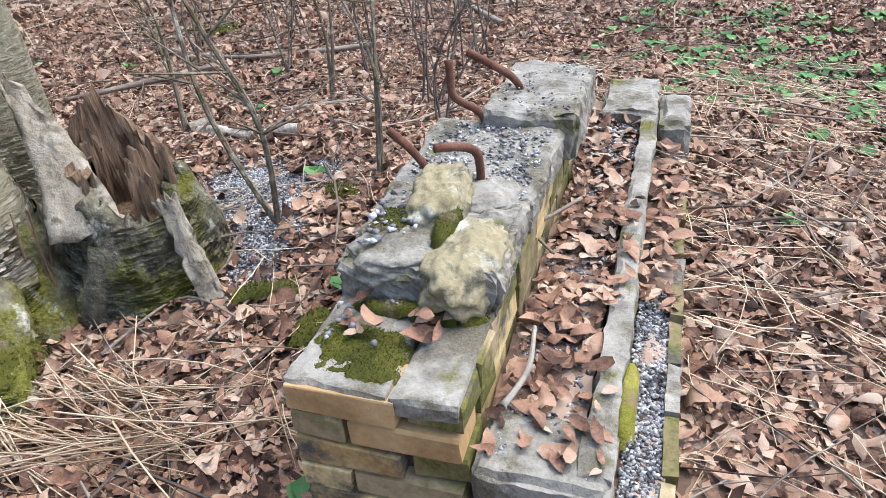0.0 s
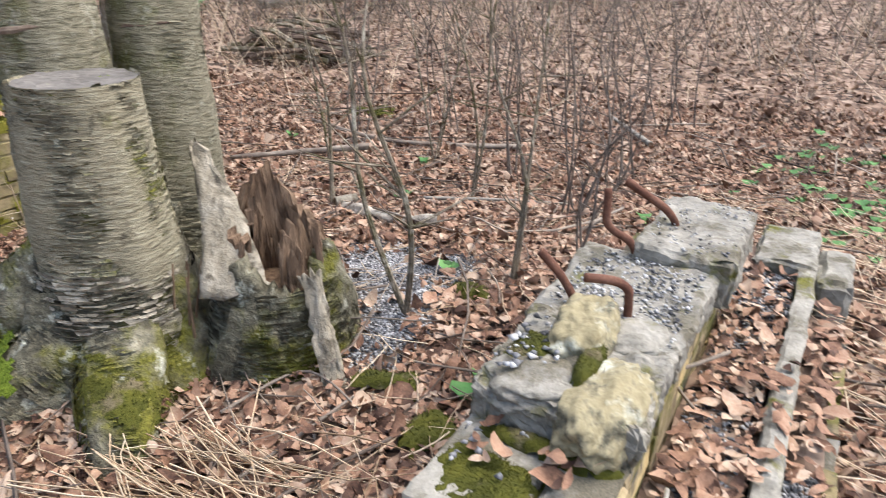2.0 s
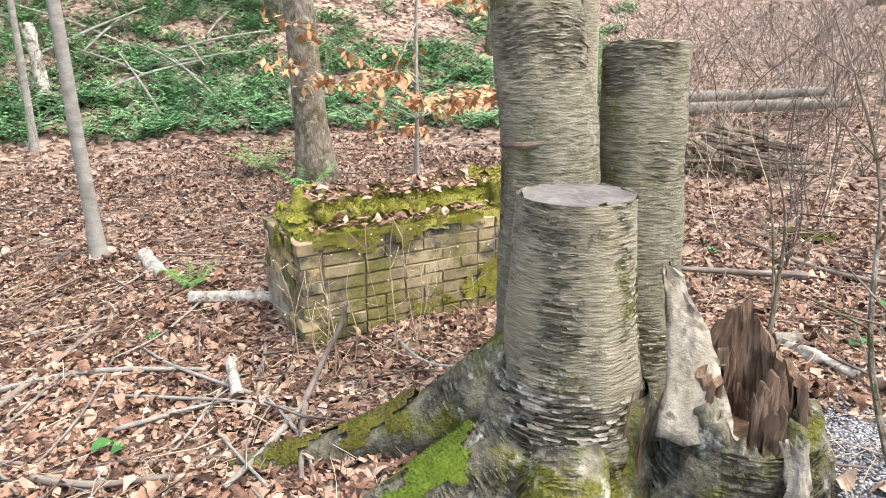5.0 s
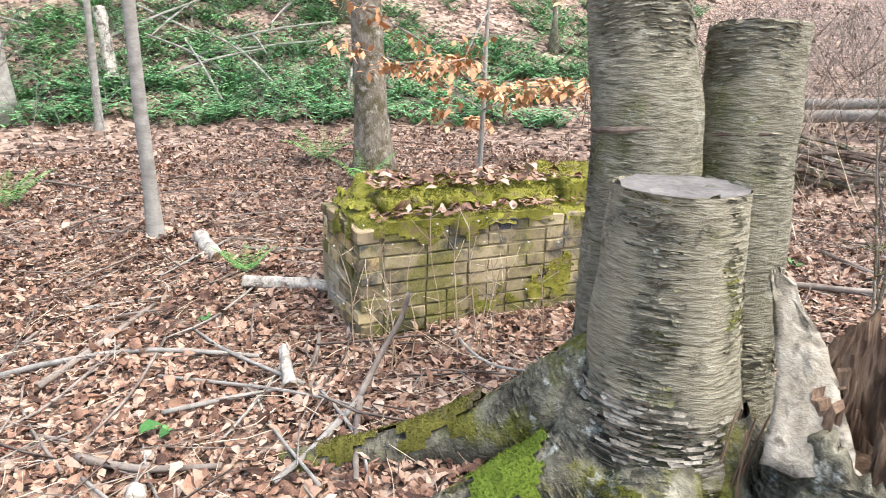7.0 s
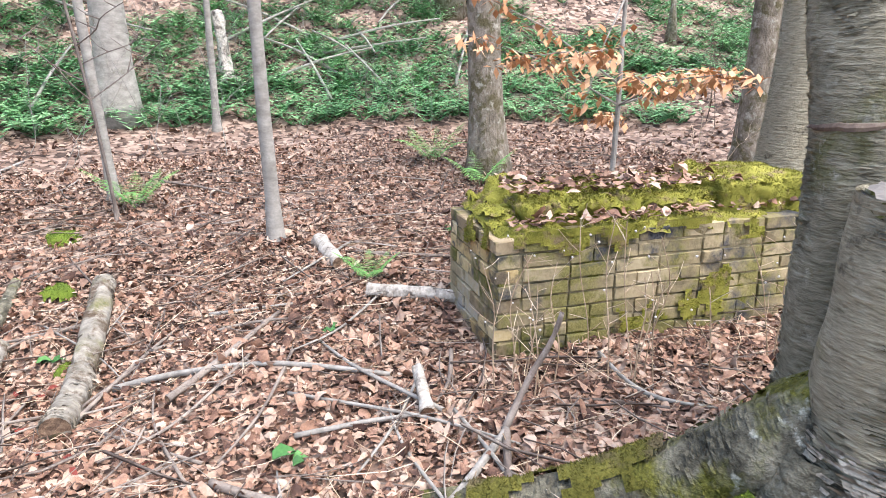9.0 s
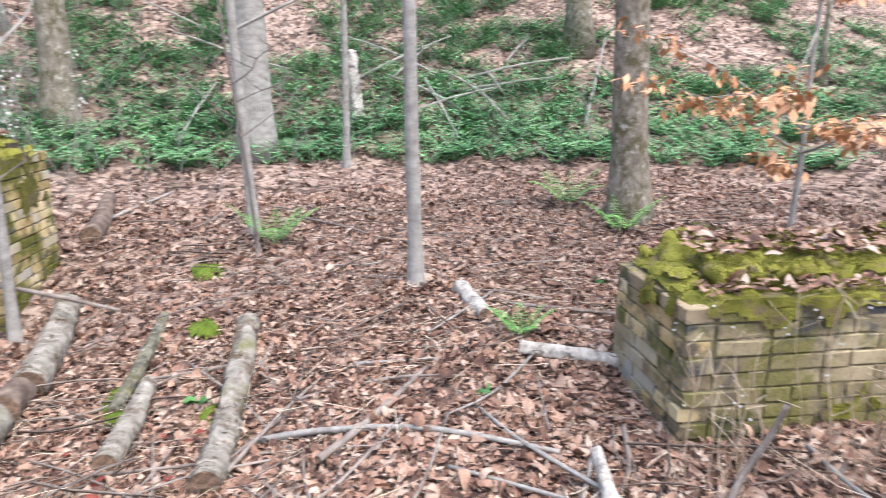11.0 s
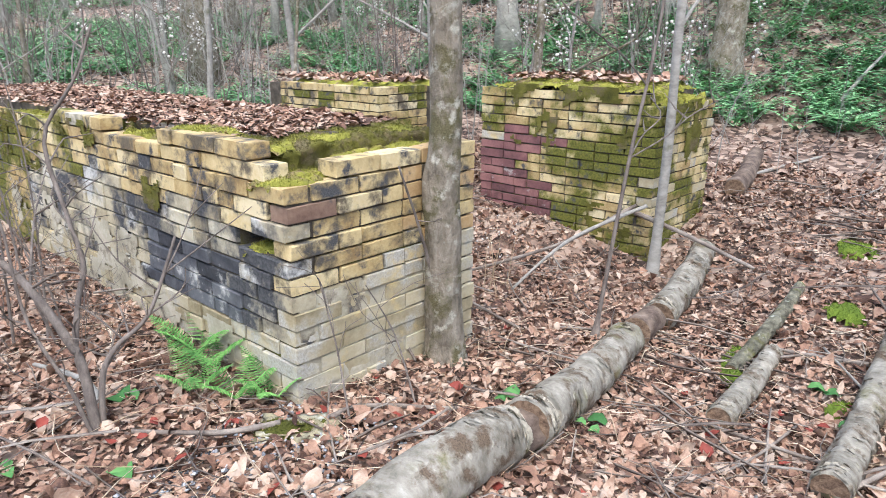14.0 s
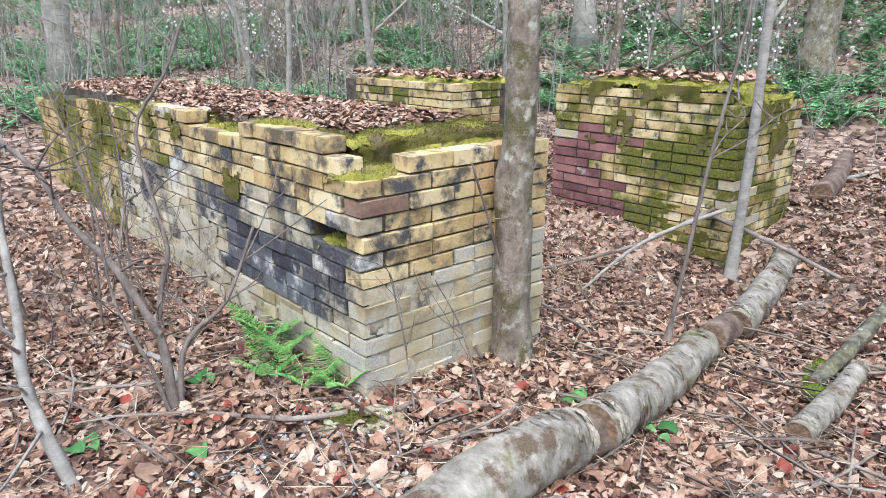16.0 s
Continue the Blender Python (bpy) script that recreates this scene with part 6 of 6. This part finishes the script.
def on_block(block, x0, x1, y0, y1, z, n, seed, s=0.075, label="dead leaves lying on the wall top", pile=0.0, tilt=0.22, curl=0.7):
    r = np.random.default_rng(seed)
    u_, v_ = r.uniform(x0, x1, n), r.uniform(y0, y1, n)
    o = block.matrix_world.translation
    X, Y = o.x + u_ * E1.x + v_ * E2.x, o.y + u_ * E1.y + v_ * E2.y
    bump_ = pile * np.sin(np.pi * (u_ - x0) / (x1 - x0)) * np.sin(np.pi * (v_ - y0) / (y1 - y0)) ** 0.3
    leaves("leaf_litter", X, Y, z + bump_ + r.uniform(0, 0.02 + pile * 0.2, n), r.gamma(7, s / 7, n).clip(0.03, 0.13), m_leaf, label, seed, tilt, curl, fine=True)


on_block(wall_a, 0.26, AX - 0.05, 0.42, AY - 0.1, 0.95, 11000, 21, 0.036, pile=0.025, tilt=0.24, curl=0.6)
on_block(wall_a, 0.1, 0.35, 0.5, AY - 0.1, 0.95, 700, 22, 0.045)
on_block(wall_b, 0.15, BX, 0.2, BY, 1.06, 500, 23, 0.08)
on_block(wall_c, 0.1, 0.9, 0.1, 1.6, 1.0, 600, 24, 0.08)
on_block(wall_m, 0.04, 0.2, 0.05, MY - 0.1, 0.595, 150, 25, 0.055)
on_block(wall_m, 0.22, MX - 0.05, 0.25, MY - 0.2, 0.7, 520, 26, 0.055)
on_block(wall_w, 0.06, 0.3, WY - 0.22, WY - 0.12, 0.55, 16, 27, 0.055)
on_block(ledge, -0.25, -0.02, WY - 0.3, WY - 0.02, 0.39, 45, 31, 0.045)
on_block(ledge, -0.2, -0.02, -0.25, WY - 0.45, 0.36, 420, 28, 0.042)
on_block(ledge, -0.2, -0.02, WY - 0.5, WY - 0.2, 0.36, 60, 32, 0.05)
on_block(ledge, -0.26, -0.1, 0.3, WY - 0.5, 0.395, 40, 30, 0.05)
on_block(ledge, -0.37, -0.27, -0.1, WY - 0.65, 0.3, 150, 29, 0.05)


def straws(name, n, seed, mat, label, place, length, rad, rise=0.04, cat="dry grass"):
    r = np.random.default_rng(seed)
    V, F = [], []
    for k in range(n):
        x_, y_, w = place(r)
        ln = length * r.uniform(0.4, 1.4)
        z_ = gz(x_, y_) + 0.018 + r.uniform(0.012, rise)
        bend = r.normal(0, 0.25)
        pts = []
        for t in (0, 0.33, 0.66, 1.0):
            a = w + bend * (t - 0.5)
            px, py = x_ + math.cos(a) * ln * (t - 0.5), y_ + math.sin(a) * ln * (t - 0.5)
            pts.append((px, py, max(z_ + r.normal(0, 0.006), gz(px, py) + 0.03)))
        rr = rad * r.uniform(0.6, 1.5)
        n0 = len(V)
        for (px, py, pz), f in zip(pts, (1, 1, 0.9, 0.5)):
            for q_ in range(3):
                g = 2 * math.pi * q_ / 3
                V.append((px - math.sin(w) * rr * f * math.cos(g), py + math.cos(w) * rr * f * math.cos(g), pz + rr * f * math.sin(g)))
        for s_ in range(3):
            for q_ in range(3):
                a, b = n0 + 3 * s_ + q_, n0 + 3 * s_ + (q_ + 1) % 3
                F.append((a, b, b + 3, a + 3))
    return tagged(raw(name, np.array(V), np.array(F), mat), label, cat, kind="stuff")


straws("straw_litter", 2400, 31, m_straw, "dry straw and grass stalks among the leaves", lambda r: (r.uniform(-5.5, 2.2), r.uniform(-3.2, 4.5), r.uniform(0, 6.28)), 0.26, 0.0016)
straws("straw_litter", 600, 32, m_straw, "bleached grass stalks lying beside the ledge", lambda r: (r.uniform(0.5, 2.2), r.uniform(0.4, 4.0), r.normal(2.2, 0.6)), 0.34, 0.0017, 0.07)
straws("straw_litter", 80, 33, m_straw, "heap of bleached grass stalks by the roots", lambda r: (r.normal(-1.0, 0.2), r.normal(1.22, 0.12), r.normal(-0.25, 0.3)), 0.55, 0.0024, 0.09)
straws("twig_litter", 2600, 34, m_twig, "small dead twigs among the leaves", lambda r: (r.uniform(-8, 2.2), r.uniform(-4, 5.5), r.uniform(0, 6.28)), 0.3, 0.0028, 0.05, "twigs")
straws("twig_litter", 500, 35, m_twig, "larger dead twigs among the leaves", lambda r: (r.uniform(-8, 2.2), r.uniform(-4, 6), r.uniform(0, 6.28)), 0.6, 0.0055, 0.05, "twigs")


def stones(name, xs, ys, zs, size, label, seed, mat=None):
    """Loose angular chips, one mesh."""
    r = np.random.default_rng(seed)
    n = len(xs)
    base = np.array([(1, 0, 0), (-1, 0, 0), (0, 1, 0), (0, -1, 0), (0, 0, 1), (0, 0, -1)], float)
    T = base[None] * r.uniform(0.6, 1.3, (n, 6, 1)) + r.normal(0, 0.22, (n, 6, 3))
    T[..., 2] *= 0.6
    a = r.uniform(0, 6.28, n)
    c, s = np.cos(a)[:, None], np.sin(a)[:, None]
    T[..., 0], T[..., 1] = T[..., 0] * c - T[..., 1] * s, T[..., 0] * s + T[..., 1] * c
    T *= size[:, None, None]
    T += np.stack([xs, ys, zs + size * 0.3], -1)[:, None]
    f = np.array([(0, 2, 4), (2, 1, 4), (1, 3, 4), (3, 0, 4), (2, 0, 5), (1, 2, 5), (3, 1, 5), (0, 3, 5)])
    F = (f[None] + 6 * np.arange(n)[:, None, None]).reshape(-1, 3)
    return tagged(raw(name, T.reshape(-1, 3), F, mat or m_gravel), label, "gravel", kind="stuff")


x, y = field(90000, -1.9, -0.2, 1.5, 3.4)
keep = (gravel_at(x, y) > 0.3 + 0.5 * R.random(len(x))) & ~inside(x, y)
x, y = x[keep], y[keep]
stones("gravel", x, y, ground(x, y) + 0.006, R.uniform(0.003, 0.009, len(x)), "pale grey gravel spread on the ground", 1)


def gravel_on(block, x0, x1, y0, y1, z, n, seed, size=(0.003, 0.009), label="grey gravel chips on the masonry"):
    r = np.random.default_rng(seed)
    u_, v_ = r.uniform(x0, x1, n), r.uniform(y0, y1, n)
    o = block.matrix_world.translation
    stones("gravel", o.x + u_ * E1.x + v_ * E2.x, o.y + u_ * E1.y + v_ * E2.y, np.full(n, z), r.uniform(*size, n), label, seed)


gravel_on(ledge, -0.355, -0.275, WY - 0.75, WY + 0.2, 0.29, 3000, 41, (0.003, 0.008))
gravel_on(ledge, -0.19, -0.02, 0.1, WY - 0.16, 0.355, 1500, 42)
gravel_on(ledge, -0.2, -0.02, -0.2, 0.15, 0.36, 900, 43)
gravel_on(ledge, -0.25, -0.02, WY - 0.16, WY, 0.385, 260, 49)
gravel_on(wall_w, 0.02, 0.36, 0.45, 0.95, 0.612, 1100, 44, (0.002, 0.008))
gravel_on(wall_w, 0.2, 0.33, WY - 0.5, WY - 0.06, 0.56, 50, 45, (0.005, 0.011))
gravel_on(wall_w, -0.03, 0.23, 0.0, 0.45, 0.658, 260, 46, (0.002, 0.007))
gravel_on(wall_w, 0.21, 0.33, WY - 0.55, WY - 0.3, 0.65, 50, 47, (0.005, 0.012))
x, y = field(700, -3.6, -2.7, -1.9, -1.2)
stones("gravel", x, y, ground(x, y) + 0.02, R.uniform(0.004, 0.012, len(x)), "grey mortar crumbs at the foot of the block", 48)

x, y = field(90, -5.0, -2.2, -2.6, 0.4)
keep = ~inside(x, y)
x, y = x[keep], y[keep]
leaves("red_leaf_litter", x, y, ground(x, y) + 0.03, R.uniform(0.04, 0.08, len(x)), m_red, "scattered dark red fallen leaves", 77, 0.35)

# small green plants
V, F = [], []
r_ = random.Random(12)
for k in range(190):
    if k < 130:
        x_, y_ = r_.gauss(1.8, 0.5), r_.gauss(3.9, 0.8)
    else:
        x_, y_ = r_.uniform(-5, 2), r_.uniform(-2.5, 5)
        if inside(np.array([x_]), np.array([y_]))[0]:
            continue
    z_ = gz(x_, y_) + 0.025
    for j in range(3):
        w = r_.uniform(0, 6.28)
        l_ = r_.uniform(0.02, 0.045)
        cx, cy = x_ + r_.gauss(0, 0.03), y_ + r_.gauss(0, 0.03)
        n0 = len(V)
        zz = z_ + r_.uniform(0, 0.03)
        for t in range(7):
            a = w + 2 * math.pi * t / 7
            V.append((cx + math.cos(a) * l_ * (0.7 if t == 0 else 1), cy + math.sin(a) * l_ * (0.7 if t == 0 else 1), zz + 0.012 * math.cos(2 * a)))
        for t in range(1, 6):
            F.append((n0, n0 + t, n0 + t + 1))
tagged(raw("ground_ivy", np.array(V), np.array(F), m_green), "small round green ground-ivy leaves", "ground plant", kind="stuff")

# ---- bricks last ----
lay(wall_w, WX + 0.01, WY + 0.022, ("x0", "y1"), -0.025, choose_w, 1)
lay(wall_a, AX, AY, ("y0", "x0"), -0.42, choose_a, 2, 2.9)
lay(wall_b, BX, BY, ("y0", "x0"), -0.47, choose_b, 3)
lay(wall_m, MX, MY, ("x0", "y1"), -0.065, choose_m, 4)
lay(wall_c, 0.6, 1.4, ("y0", "x0"), 0.35, choose_c, 5)
